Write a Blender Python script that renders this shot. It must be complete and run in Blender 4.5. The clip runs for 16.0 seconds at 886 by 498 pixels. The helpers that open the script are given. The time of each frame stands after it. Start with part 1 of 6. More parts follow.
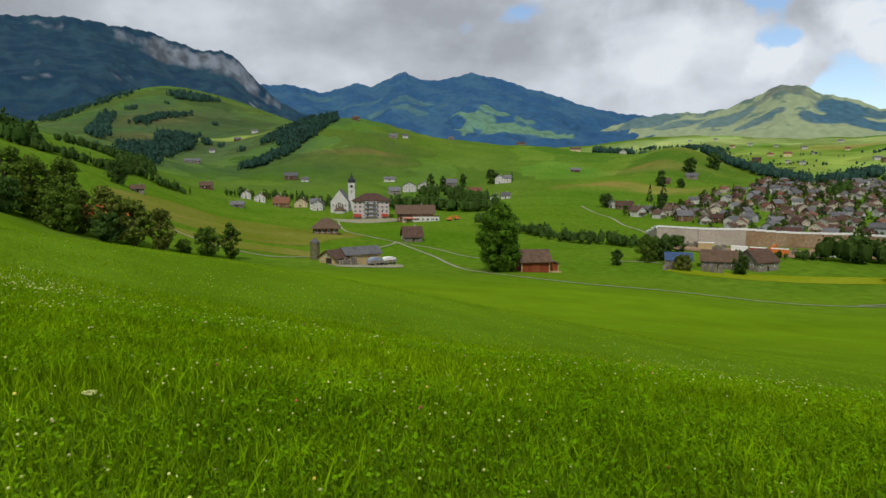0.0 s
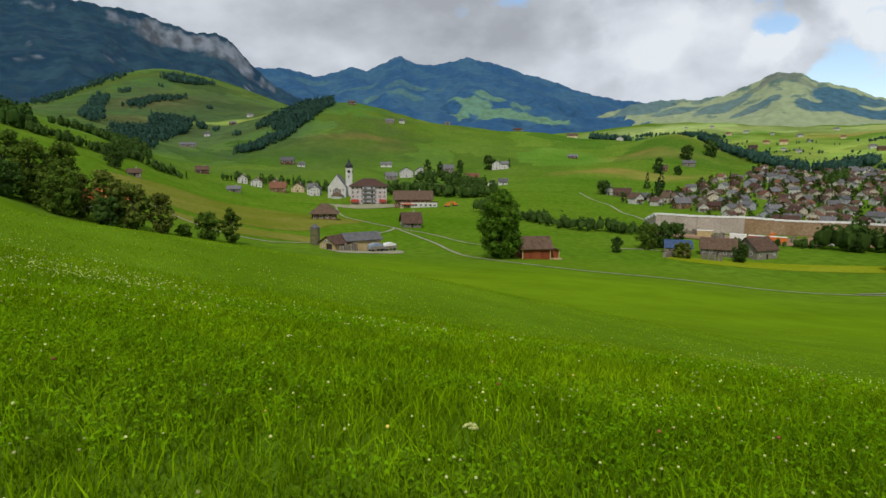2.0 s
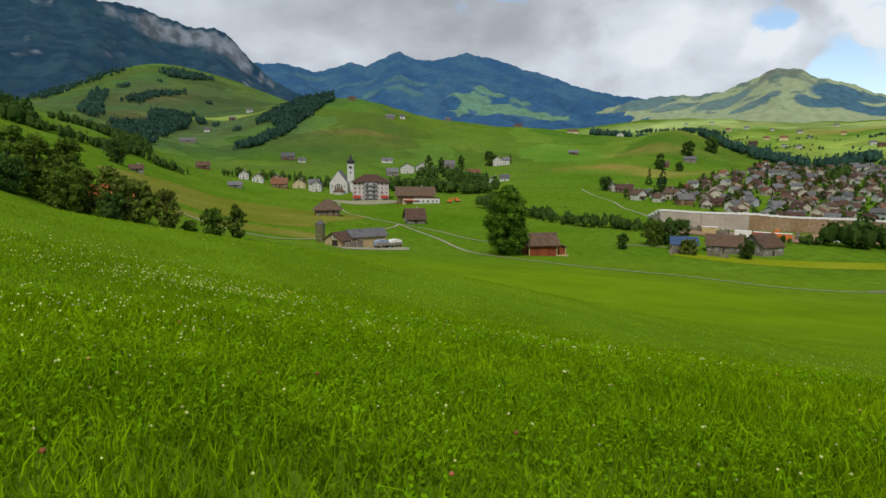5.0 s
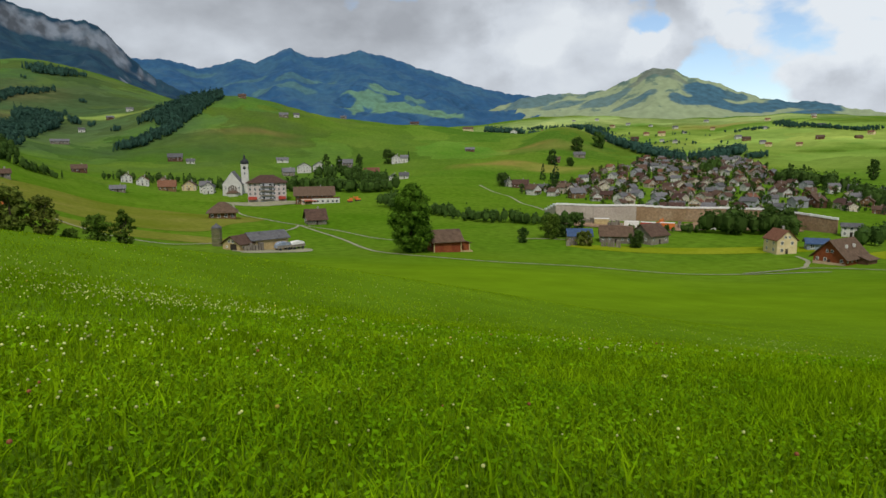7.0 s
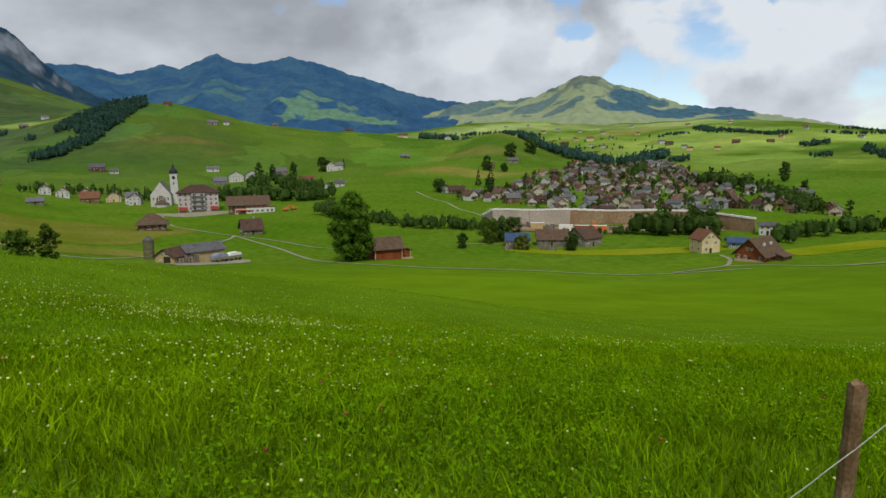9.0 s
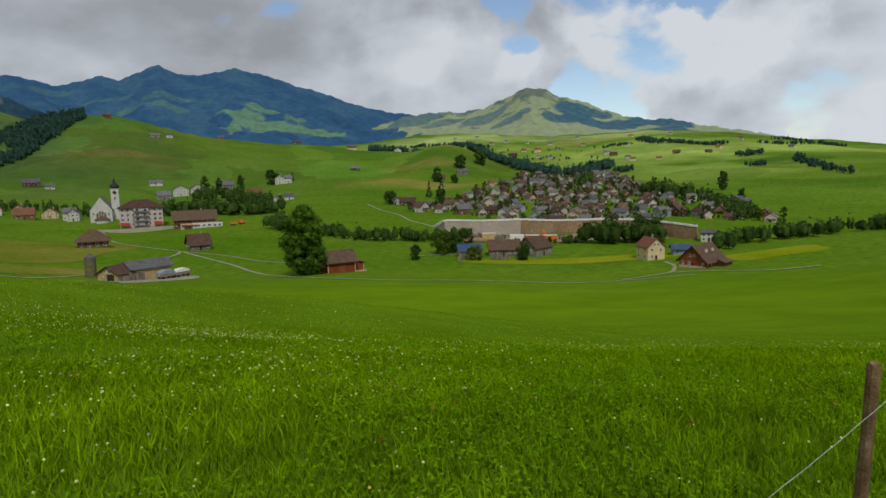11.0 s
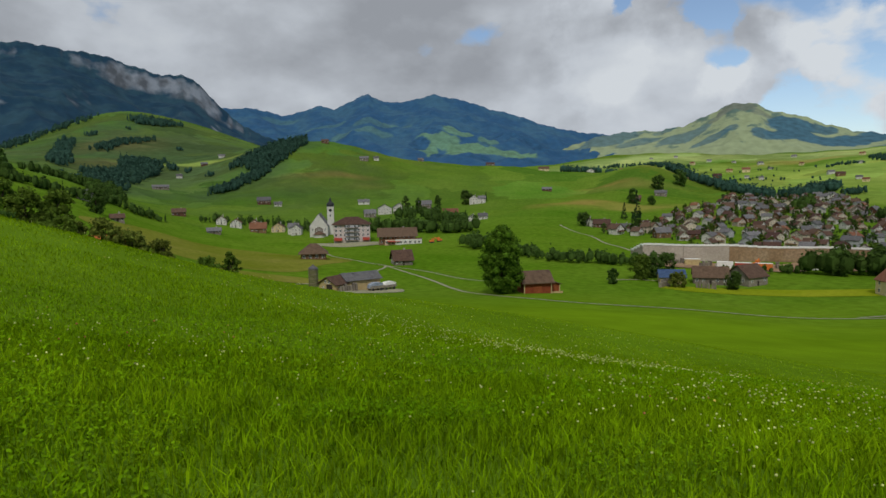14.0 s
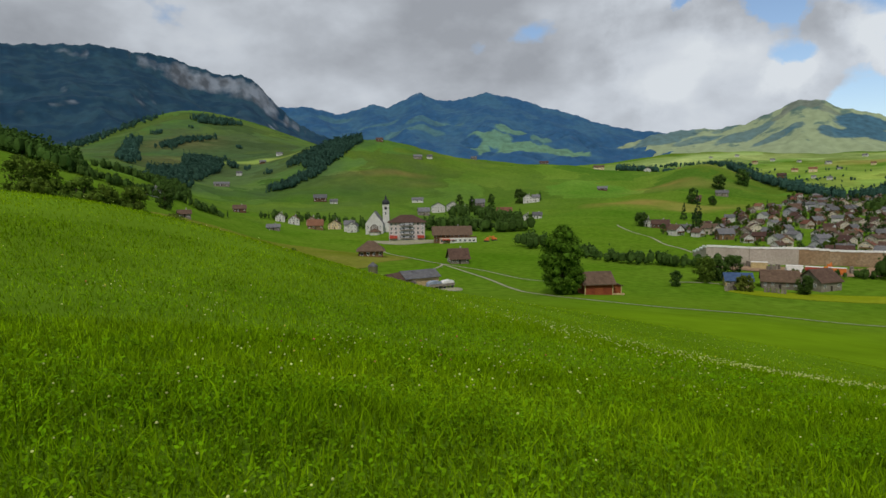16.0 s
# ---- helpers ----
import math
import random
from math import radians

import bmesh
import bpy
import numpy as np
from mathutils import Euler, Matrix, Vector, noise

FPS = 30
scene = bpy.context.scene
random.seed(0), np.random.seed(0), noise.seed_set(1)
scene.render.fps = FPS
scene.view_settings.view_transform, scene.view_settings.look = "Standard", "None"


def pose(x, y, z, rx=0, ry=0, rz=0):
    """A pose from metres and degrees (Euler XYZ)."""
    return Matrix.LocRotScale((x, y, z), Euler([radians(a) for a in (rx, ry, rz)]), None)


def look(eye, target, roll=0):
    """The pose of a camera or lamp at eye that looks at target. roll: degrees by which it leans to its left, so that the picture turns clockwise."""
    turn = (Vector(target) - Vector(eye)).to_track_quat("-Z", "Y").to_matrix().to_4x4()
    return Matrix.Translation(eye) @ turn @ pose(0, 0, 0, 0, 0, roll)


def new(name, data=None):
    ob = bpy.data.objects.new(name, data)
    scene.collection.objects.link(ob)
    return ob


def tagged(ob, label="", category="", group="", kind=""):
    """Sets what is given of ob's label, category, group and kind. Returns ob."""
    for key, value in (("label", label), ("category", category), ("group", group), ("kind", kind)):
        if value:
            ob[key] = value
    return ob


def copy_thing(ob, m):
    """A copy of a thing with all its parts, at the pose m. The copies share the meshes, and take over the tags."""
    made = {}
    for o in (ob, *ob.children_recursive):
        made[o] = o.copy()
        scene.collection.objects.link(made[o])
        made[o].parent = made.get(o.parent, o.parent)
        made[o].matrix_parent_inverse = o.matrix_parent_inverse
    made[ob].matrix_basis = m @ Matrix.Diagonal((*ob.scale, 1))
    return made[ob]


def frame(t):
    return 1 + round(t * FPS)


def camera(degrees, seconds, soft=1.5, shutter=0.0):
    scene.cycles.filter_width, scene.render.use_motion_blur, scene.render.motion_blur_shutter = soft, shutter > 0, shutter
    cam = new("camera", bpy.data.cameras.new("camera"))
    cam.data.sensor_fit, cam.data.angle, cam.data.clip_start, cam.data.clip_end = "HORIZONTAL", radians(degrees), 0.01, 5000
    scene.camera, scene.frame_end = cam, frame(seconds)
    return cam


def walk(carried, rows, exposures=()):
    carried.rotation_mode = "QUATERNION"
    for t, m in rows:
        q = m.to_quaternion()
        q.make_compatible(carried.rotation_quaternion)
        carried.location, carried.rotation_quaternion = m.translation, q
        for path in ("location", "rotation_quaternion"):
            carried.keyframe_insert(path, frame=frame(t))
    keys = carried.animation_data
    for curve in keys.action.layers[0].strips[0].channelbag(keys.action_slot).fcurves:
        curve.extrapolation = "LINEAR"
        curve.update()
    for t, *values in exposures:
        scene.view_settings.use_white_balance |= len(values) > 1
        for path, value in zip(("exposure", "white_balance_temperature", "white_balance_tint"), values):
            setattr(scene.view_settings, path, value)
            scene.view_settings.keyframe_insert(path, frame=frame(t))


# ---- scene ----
cam = camera(69.98, 16.0, soft=1.55)
# seconds, eye x y z, yaw, pitch, roll
PATH = [
    (0.0, 0.00, -0.01, 0.00, -0.01, -6.99, 0.01),
    (0.5, -0.52, 0.04, 0.05, -0.12, -7.54, -0.13),
    (1.0, -1.01, 0.09, 0.09, -0.38, -7.91, -0.30),
    (1.5, -1.47, 0.15, 0.12, -0.44, -8.20, -0.31),
    (2.0, -1.90, 0.20, 0.16, -0.44, -8.28, -0.37),
    (2.5, -2.32, 0.25, 0.19, -0.42, -8.37, -0.39),
    (3.0, -2.72, 0.31, 0.22, -0.40, -8.38, -0.37),
    (3.5, -3.10, 0.39, 0.24, -0.44, -8.38, -0.39),
    (4.0, -3.48, 0.50, 0.26, -0.43, -8.40, -0.38),
    (4.2, -3.63, 0.56, 0.27, -0.52, -8.45, -0.41),
    (6.3, -5.18, 1.18, 0.31, -0.59, -8.80, -0.45),
    (6.5, -5.33, 1.20, 0.32, -1.64, -8.70, -0.34),
    (7.0, -5.71, 1.22, 0.35, -9.79, -8.83, 0.31),
    (7.5, -6.10, 1.14, 0.41, -11.56, -8.81, 0.49),
    (8.0, -6.50, 0.88, 0.50, -11.61, -8.80, 0.50),
    (8.5, -6.91, 0.52, 0.61, -12.37, -8.69, 0.53),
    (9.0, -7.33, 0.22, 0.72, -15.68, -8.33, 0.87),
    (9.5, -7.72, 0.03, 0.79, -19.14, -7.95, 1.13),
    (9.7, -7.85, -0.02, 0.82, -20.55, -7.86, 1.20),
    (11.8, -8.43, -0.11, 0.89, -18.95, -6.40, 1.50),
    (12.0, -8.60, -0.10, 0.91, -17.85, -5.95, 1.53),
    (12.5, -9.20, -0.08, 0.97, -14.74, -5.54, 1.50),
    (13.0, -9.91, -0.05, 1.04, -8.80, -5.29, 1.18),
    (13.5, -10.64, -0.03, 1.11, -3.75, -5.26, 0.86),
    (14.0, -11.37, -0.01, 1.18, -3.31, -5.19, 1.08),
    (14.5, -12.11, 0.00, 1.25, -2.72, -5.20, 0.99),
    (15.0, -12.84, 0.00, 1.33, -1.01, -5.14, 0.96),
    (15.5, -13.58, 0.00, 1.41, 0.97, -5.12, 0.77),
    (16.0, -14.31, 0.00, 1.48, 1.26, -5.28, 0.71),
]
walk(cam, [(t, pose(x, y, z, 90 + p, r, w)) for t, x, y, z, w, p, r in PATH], exposures=[(0.0, 0.16), (4.0, 0.22), (7.0, 0.14), (9.5, 0.0), (12.0, -0.22), (14.0, -0.12), (16.0, 0.0)])

# ---- light ----
SUN_ELEV, SUN_AZ = 50.0, 188.0          # degrees; azimuth clockwise from the first view direction


def sky_world():
    world = bpy.data.worlds.new("sky")
    scene.world = world
    world.use_nodes = True
    nt = world.node_tree
    nt.nodes.clear()
    N, L = nt.nodes.new, nt.links.new
    out, bg = N("ShaderNodeOutputWorld"), N("ShaderNodeBackground")
    sky = N("ShaderNodeTexSky")
    sky.sky_type, sky.sun_disc = "NISHITA", False
    sky.sun_elevation, sky.sun_rotation = radians(SUN_ELEV), radians(SUN_AZ)
    sky.altitude = 900
    tint = N("ShaderNodeVectorMath")
    tint.operation = "SCALE"
    tint.inputs[3].default_value = 0.13
    L(sky.outputs[0], tint.inputs[0])
    co, com = N("ShaderNodeTexCoord"), N("ShaderNodeVectorMath")
    com.inputs[1].default_value = (1.0, 1.0, 1.7)
    com.operation, com.inputs[2].default_value = "MULTIPLY_ADD", (0.62, 0.0, 0.35)
    turn = N("ShaderNodeMapping")
    turn.inputs["Rotation"].default_value = (0, 0, radians(38))
    L(co.outputs["Generated"], turn.inputs[0])
    L(turn.outputs[0], com.inputs[0])
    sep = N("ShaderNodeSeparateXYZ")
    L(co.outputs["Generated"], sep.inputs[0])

    def layer(scale, detail, rough, warp, stops):
        n, r = N("ShaderNodeTexNoise"), N("ShaderNodeValToRGB")
        n.inputs["Scale"].default_value, n.inputs["Detail"].default_value = scale, detail
        n.inputs["Roughness"].default_value, n.inputs["Distortion"].default_value = rough, warp
        L(com.outputs[0], n.inputs["Vector"])
        L(n.outputs[0], r.inputs[0])
        r.color_ramp.elements[0].position, r.color_ramp.elements[0].color = stops[0][0], (*stops[0][1], 1)
        r.color_ramp.elements[1].position, r.color_ramp.elements[1].color = stops[-1][0], (*stops[-1][1], 1)
        for p, c in stops[1:-1]:
            r.color_ramp.elements.new(p).color = (*c, 1)
        return r

    cover = layer(4.6, 8, 0.50, 0.1, [(0.40, (0, 0, 0)), (0.47, (1, 1, 1))])
    body = layer(3.6, 9, 0.50, 0.1, [(0.36, (0.345, 0.37, 0.41)), (0.46, (0.465, 0.50, 0.55)), (0.54, (0.585, 0.63, 0.69)), (0.64, (0.70, 0.745, 0.79))])
    # the cloud breaks up towards the east
    open_east, thick = N("ShaderNodeMapRange"), N("ShaderNodeMath")
    open_east.inputs["From Min"].default_value, open_east.inputs["From Max"].default_value = 0.28, 0.50
    open_east.inputs["To Min"].default_value, open_east.inputs["To Max"].default_value = 0.13, -0.015
    L(sep.outputs[0], open_east.inputs[0])
    thick.operation = "ADD"
    L(cover.inputs[0].links[0].from_socket, thick.inputs[0])
    L(open_east.outputs[0], thick.inputs[1])
    unit = N("ShaderNodeVectorMath")
    unit.operation = "NORMALIZE"
    L(co.outputs["Generated"], unit.inputs[0])
    rag, ragged = N("ShaderNodeTexNoise"), N("ShaderNodeVectorMath")
    rag.inputs["Scale"].default_value, rag.inputs["Detail"].default_value, rag.inputs["Roughness"].default_value = 9.0, 7, 0.6
    L(unit.outputs[0], rag.inputs["Vector"])
    ragged.operation, ragged.inputs[1].default_value = "MULTIPLY_ADD", (0.16, 0.16, 0.16)
    L(rag.outputs["Color"], ragged.inputs[0])
    L(unit.outputs[0], ragged.inputs[2])

    def bank(socket, places):
        """Adds to a cloud value round some bearings: (bearing, elevation, half width in degrees, amount)."""
        for az, el, wide, amount in places:
            a, e = radians(az), radians(el)
            off, ln, mr, add = N("ShaderNodeVectorMath"), N("ShaderNodeVectorMath"), N("ShaderNodeMapRange"), N("ShaderNodeMath")
            off.operation, ln.operation, add.operation = "SUBTRACT", "LENGTH", "ADD"
            off.inputs[1].default_value = (math.sin(a) * math.cos(e) + 0.08, math.cos(a) * math.cos(e) + 0.08, math.sin(e) + 0.08)
            L(ragged.outputs[0], off.inputs[0])
            L(off.outputs[0], ln.inputs[0])
            mr.interpolation_type = "SMOOTHSTEP"
            mr.inputs["From Min"].default_value, mr.inputs["From Max"].default_value = radians(wide) * 1.25, radians(wide) * 0.3
            mr.inputs["To Min"].default_value, mr.inputs["To Max"].default_value = 0.0, amount
            L(ln.outputs["Value"], mr.inputs[0])
            L(socket, add.inputs[0])
            L(mr.outputs[0], add.inputs[1])
            socket = add.outputs[0]
        return socket

    gaps = bank(thick.outputs[0], [(25.6, 11.6, 3.0, -0.22), (28.0, 9.6, 2.0, -0.08), (42.0, 15.2, 4.0, -0.24), (36.5, 15.2, 3.0, -0.16), (19.5, 15.6, 2.6, -0.26), (31.5, 6.6, 3.0, -0.12), (10.0, 30.0, 9.0, -0.2), (60.0, 26.0, 12.0, -0.25)])
    L(gaps, cover.inputs[0])
    white = bank(body.inputs[0].links[0].from_socket, [(17.5, 11.5, 5.5, 0.17), (26.6, 8.9, 2.4, 0.13), (38.0, 10.0, 6.5, 0.23), (45.0, 9.5, 5.0, 0.18), (33.0, 12.5, 4.0, 0.18), (53.0, 9.0, 5.0, -0.04), (-6.0, 11.0, 7.0, 0.03)])
    L(white, body.inputs[0])
    mix = N("ShaderNodeMixRGB")
    L(cover.outputs[0], mix.inputs[0])
    L(tint.outputs[0], mix.inputs[1])
    L(body.outputs[0], mix.inputs[2])
    # brightness gradient put into the sky colour: dimmer west, brighter east
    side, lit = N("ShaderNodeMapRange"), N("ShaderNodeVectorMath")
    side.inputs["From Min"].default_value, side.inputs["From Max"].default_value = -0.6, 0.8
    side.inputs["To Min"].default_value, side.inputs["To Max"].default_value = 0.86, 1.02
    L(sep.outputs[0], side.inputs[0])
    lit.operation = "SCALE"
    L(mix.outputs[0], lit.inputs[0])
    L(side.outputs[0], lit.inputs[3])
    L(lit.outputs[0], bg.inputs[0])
    bg.inputs[1].default_value = 1.0
    L(bg.outputs[0], out.inputs[0])


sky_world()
sun = new("sun", bpy.data.lights.new("sun", "SUN"))
sun.data.energy, sun.data.angle, sun.data.color = 2.15, radians(8), (1.0, 0.95, 0.86)
a = radians(SUN_AZ)
sun.matrix_world = look((math.sin(a) * math.cos(radians(SUN_ELEV)) * 50, math.cos(a) * math.cos(radians(SUN_ELEV)) * 50, math.sin(radians(SUN_ELEV)) * 50), (0, 0, 0))


# ---- materials ----
def surface(name, stops, scale=1.0, detail=6, rough=0.85, bump=0.0, bump_scale=None, metal=0.0, fine=0.25, fine_scale=None, coords="Object", spread=0.0, translucent=0.0, spec=0.12):
    """A noise-mottled material: stops are (position, colour) of the broad noise, fine is how far a second, finer noise lightens and darkens it,
    spread how far each object differs."""
    m = bpy.data.materials.new(name)
    m.use_nodes = True
    nt = m.node_tree
    N, L = nt.nodes.new, nt.links.new
    b = nt.nodes["Principled BSDF"]
    b.inputs["Roughness"].default_value, b.inputs["Metallic"].default_value = rough, metal
    b.inputs["Specular IOR Level"].default_value = spec
    if coords == "World":
        co = N("ShaderNodeNewGeometry").outputs["Position"]
    else:
        co = N("ShaderNodeTexCoord").outputs["Object"]
    n, r = N("ShaderNodeTexNoise"), N("ShaderNodeValToRGB")
    n.inputs["Scale"].default_value, n.inputs["Detail"].default_value, n.inputs["Roughness"].default_value = scale, detail, 0.6
    L(co, n.inputs["Vector"])
    L(n.outputs[0], r.inputs[0])
    e = r.color_ramp.elements
    e[0].position, e[0].color = stops[0][0], (*stops[0][1], 1)
    e[1].position, e[1].color = stops[-1][0], (*stops[-1][1], 1)
    for p, c in stops[1:-1]:
        e.new(p).color = (*c, 1)
    f = N("ShaderNodeTexNoise")
    f.inputs["Scale"].default_value, f.inputs["Detail"].default_value = fine_scale or scale * 9, 5
    L(co, f.inputs["Vector"])
    mr = N("ShaderNodeMapRange")
    mr.inputs["From Min"].default_value, mr.inputs["From Max"].default_value = 0.3, 0.7
    mr.inputs["To Min"].default_value, mr.inputs["To Max"].default_value = 1 - fine, 1 + fine
    L(f.outputs[0], mr.inputs[0])
    sc = N("ShaderNodeVectorMath")
    sc.operation = "SCALE"
    L(r.outputs[0], sc.inputs[0])
    L(mr.outputs[0], sc.inputs[3])
    col = sc.outputs[0]
    if spread:
        oi, hs, m2, m3 = N("ShaderNodeObjectInfo"), N("ShaderNodeHueSaturation"), N("ShaderNodeMapRange"), N("ShaderNodeMapRange")
        m2.inputs["To Min"].default_value, m2.inputs["To Max"].default_value = 1 - spread, 1 + spread
        m3.inputs["To Min"].default_value, m3.inputs["To Max"].default_value = 0.5 - spread * 0.06, 0.5 + spread * 0.06
        L(oi.outputs["Random"], m2.inputs[0])
        L(oi.outputs["Random"], m3.inputs[0])
        L(m2.outputs[0], hs.inputs["Value"])
        L(m3.outputs[0], hs.inputs["Hue"])
        L(col, hs.inputs["Color"])
        col = hs.outputs[0]
    L(col, b.inputs["Base Color"])
    if bump:
        bn, bp = N("ShaderNodeTexNoise"), N("ShaderNodeBump")
        bn.inputs["Scale"].default_value, bn.inputs["Detail"].default_value = bump_scale or scale * 12, 6
        L(co, bn.inputs["Vector"])
        L(bn.outputs[0], bp.inputs["Height"])
        bp.inputs["Strength"].default_value = bump
        L(bp.outputs[0], b.inputs["Normal"])
    if translucent:
        tr, mx = N("ShaderNodeBsdfTranslucent"), N("ShaderNodeMixShader")
        L(col, tr.inputs["Color"])
        mx.inputs[0].default_value = translucent
        L(b.outputs[0], mx.inputs[1])
        L(tr.outputs[0], mx.inputs[2])
        L(mx.outputs[0], nt.nodes["Material Output"].inputs["Surface"])
    return m


def fields(nt, col, spots, wob, lift, edge0, edge1):
    """Lays fields (x, y, radius x, radius y, share, colour) with ragged edges over a colour; returns the new colour."""
    N, L = nt.nodes.new, nt.links.new
    pos = N("ShaderNodeNewGeometry").outputs["Position"]
    for x, y, rx, ry, amount, tone in spots:
        off, div, ln, ad, mr, mx = N("ShaderNodeVectorMath"), N("ShaderNodeVectorMath"), N("ShaderNodeVectorMath"), N("ShaderNodeMath"), N("ShaderNodeMapRange"), N("ShaderNodeMixRGB")
        off.operation, div.operation, ln.operation = "SUBTRACT", "DIVIDE", "LENGTH"
        off.inputs[1].default_value, div.inputs[1].default_value = (x, y, 0), (rx, ry, 1e5)
        L(pos, off.inputs[0])
        L(off.outputs[0], div.inputs[0])
        L(div.outputs[0], ln.inputs[0])
        L(ln.outputs["Value"], ad.inputs[0])
        L(wob.outputs[0], ad.inputs[1])
        mr.inputs["From Min"].default_value, mr.inputs["From Max"].default_value = edge0, edge1
        mr.inputs["To Min"].default_value, mr.inputs["To Max"].default_value = 0.0, amount
        L(ad.outputs[0], mr.inputs[0])
        L(mr.outputs[0], mx.inputs[0])
        L(col, mx.inputs[1])
        own = N("ShaderNodeVectorMath")
        own.operation = "SCALE"
        own.inputs[0].default_value = tone
        L(lift.outputs[0], own.inputs[3])
        L(own.outputs[0], mx.inputs[2])
        col = mx.outputs[0]
    return col


def masked_land(name, lush, pale, spots):
    """The meadows: broad and fine mottling of two greens, and fields (x, y, radius x, radius y, share, colour) with
    ragged edges, some with sun or cloud shade in the colour.
    """
    m = surface(name, [(0.30, lush), (0.52, tuple((u + v) / 2 for u, v in zip(lush, pale))), (0.72, pale)], scale=0.018, detail=9, rough=0.9, bump=0.35, bump_scale=2.5, fine=0.22, fine_scale=0.35, coords="World", spec=0.0)
    nt = m.node_tree
    N, L = nt.nodes.new, nt.links.new
    b = nt.nodes["Principled BSDF"]
    col = b.inputs["Base Color"].links[0].from_socket
    pos = N("ShaderNodeNewGeometry").outputs["Position"]
    wob = N("ShaderNodeTexNoise")
    wob.inputs["Scale"].default_value, wob.inputs["Detail"].default_value = 0.02, 6
    L(pos, wob.inputs["Vector"])
    mot, lift = N("ShaderNodeTexNoise"), N("ShaderNodeMapRange")
    mot.inputs["Scale"].default_value, mot.inputs["Detail"].default_value, mot.inputs["Roughness"].default_value = 0.07, 9, 0.62
    L(pos, mot.inputs["Vector"])
    lift.inputs["From Min"].default_value, lift.inputs["From Max"].default_value = 0.3, 0.7
    lift.inputs["To Min"].default_value, lift.inputs["To Max"].default_value = 0.80, 1.20
    L(mot.outputs[0], lift.inputs[0])
    col = fields(nt, col, spots, wob, lift, 1.6, 0.7)
    # mown and unmown plots on the farther land, with crooked edges
    bent, vor, plot, far_off, reach, shade = N("ShaderNodeVectorMath"), N("ShaderNodeTexVoronoi"), N("ShaderNodeMixRGB"), N("ShaderNodeVectorMath"), N("ShaderNodeMapRange"), N("ShaderNodeSeparateColor")
    bent.operation = "MULTIPLY_ADD"
    bent.inputs[1].default_value = (170, 170, 0)
    L(wob.outputs["Color"], bent.inputs[0])
    L(pos, bent.inputs[2])
    flat = N("ShaderNodeVectorMath")
    flat.operation, flat.inputs[1].default_value = "MULTIPLY", (1, 1, 0)
    L(bent.outputs[0], flat.inputs[0])
    vor.inputs["Scale"].default_value = 0.0095
    L(flat.outputs[0], vor.inputs["Vector"])
    L(vor.outputs["Color"], shade.inputs[0])
    far_off.operation = "LENGTH"
    L(pos, far_off.inputs[0])
    reach.inputs["From Min"].default_value, reach.inputs["From Max"].default_value = 380, 800
    L(far_off.outputs["Value"], reach.inputs[0])
    hs = N("ShaderNodeHueSaturation")
    va, hu = N("ShaderNodeMapRange"), N("ShaderNodeMapRange")
    va.inputs["To Min"].default_value, va.inputs["To Max"].default_value = 0.80, 1.22
    hu.inputs["To Min"].default_value, hu.inputs["To Max"].default_value = 0.488, 0.515
    L(shade.outputs[0], va.inputs[0])
    L(shade.outputs[1], hu.inputs[0])
    L(va.outputs[0], hs.inputs["Value"])
    L(hu.outputs[0], hs.inputs["Hue"])
    hs.inputs["Saturation"].default_value = 0.95
    L(col, hs.inputs["Color"])
    L(reach.outputs[0], plot.inputs[0])
    L(col, plot.inputs[1])
    L(hs.outputs[0], plot.inputs[2])
    L(plot.outputs[0], b.inputs["Base Color"])
    return m


# the left hill's olive holds cloud shade and haze; SUNNY and the pale tone hold sunlight
HAY, DRY, SUNNY, SUNNY_PALE, SHADED_OLIVE, DEEP = (0.126, 0.218, 0.006), (0.25, 0.21, 0.05), (0.29, 0.39, 0.065), (0.34, 0.41, 0.13), (0.056, 0.092, 0.034), (0.072, 0.132, 0.022)
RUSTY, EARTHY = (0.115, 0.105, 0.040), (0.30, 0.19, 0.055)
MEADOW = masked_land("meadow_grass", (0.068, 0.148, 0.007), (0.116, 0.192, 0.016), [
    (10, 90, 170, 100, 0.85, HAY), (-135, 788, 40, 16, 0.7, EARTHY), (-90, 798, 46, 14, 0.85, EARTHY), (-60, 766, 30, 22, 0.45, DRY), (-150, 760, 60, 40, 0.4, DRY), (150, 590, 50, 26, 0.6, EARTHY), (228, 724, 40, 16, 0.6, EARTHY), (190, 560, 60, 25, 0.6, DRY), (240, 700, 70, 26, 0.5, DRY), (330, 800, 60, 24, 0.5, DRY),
    (-120, 720, 260, 190, 0.6, DEEP), (-60, 560, 150, 70, 0.5, DEEP), (640, 860, 330, 200, 0.85, SUNNY), (470, 560, 170, 130, 0.45, SUNNY), (900, 760, 250, 200, 0.6, SUNNY), (520, 1280, 260, 130, 0.8, SUNNY), (800, 1060, 260, 150, 0.75, SUNNY), (620, 1600, 380, 190, 0.85, SUNNY_PALE), (1000, 1400, 260, 190, 0.8, SUNNY_PALE), (700, 820, 130, 80, 0.5, SUNNY), (820, 1300, 130, 60, 0.7, DRY),
    (-520, 1250, 560, 800, 0.95, SHADED_OLIVE), (-340, 900, 190, 260, 0.85, SHADED_OLIVE), (-330, 660, 90, 80, 0.6, SHADED_OLIVE), (-560, 1260, 90, 160, 0.6, RUSTY), (-450, 950, 70, 120, 0.55, RUSTY), (-340, 1020, 140, 26, 0.7, SUNNY)])


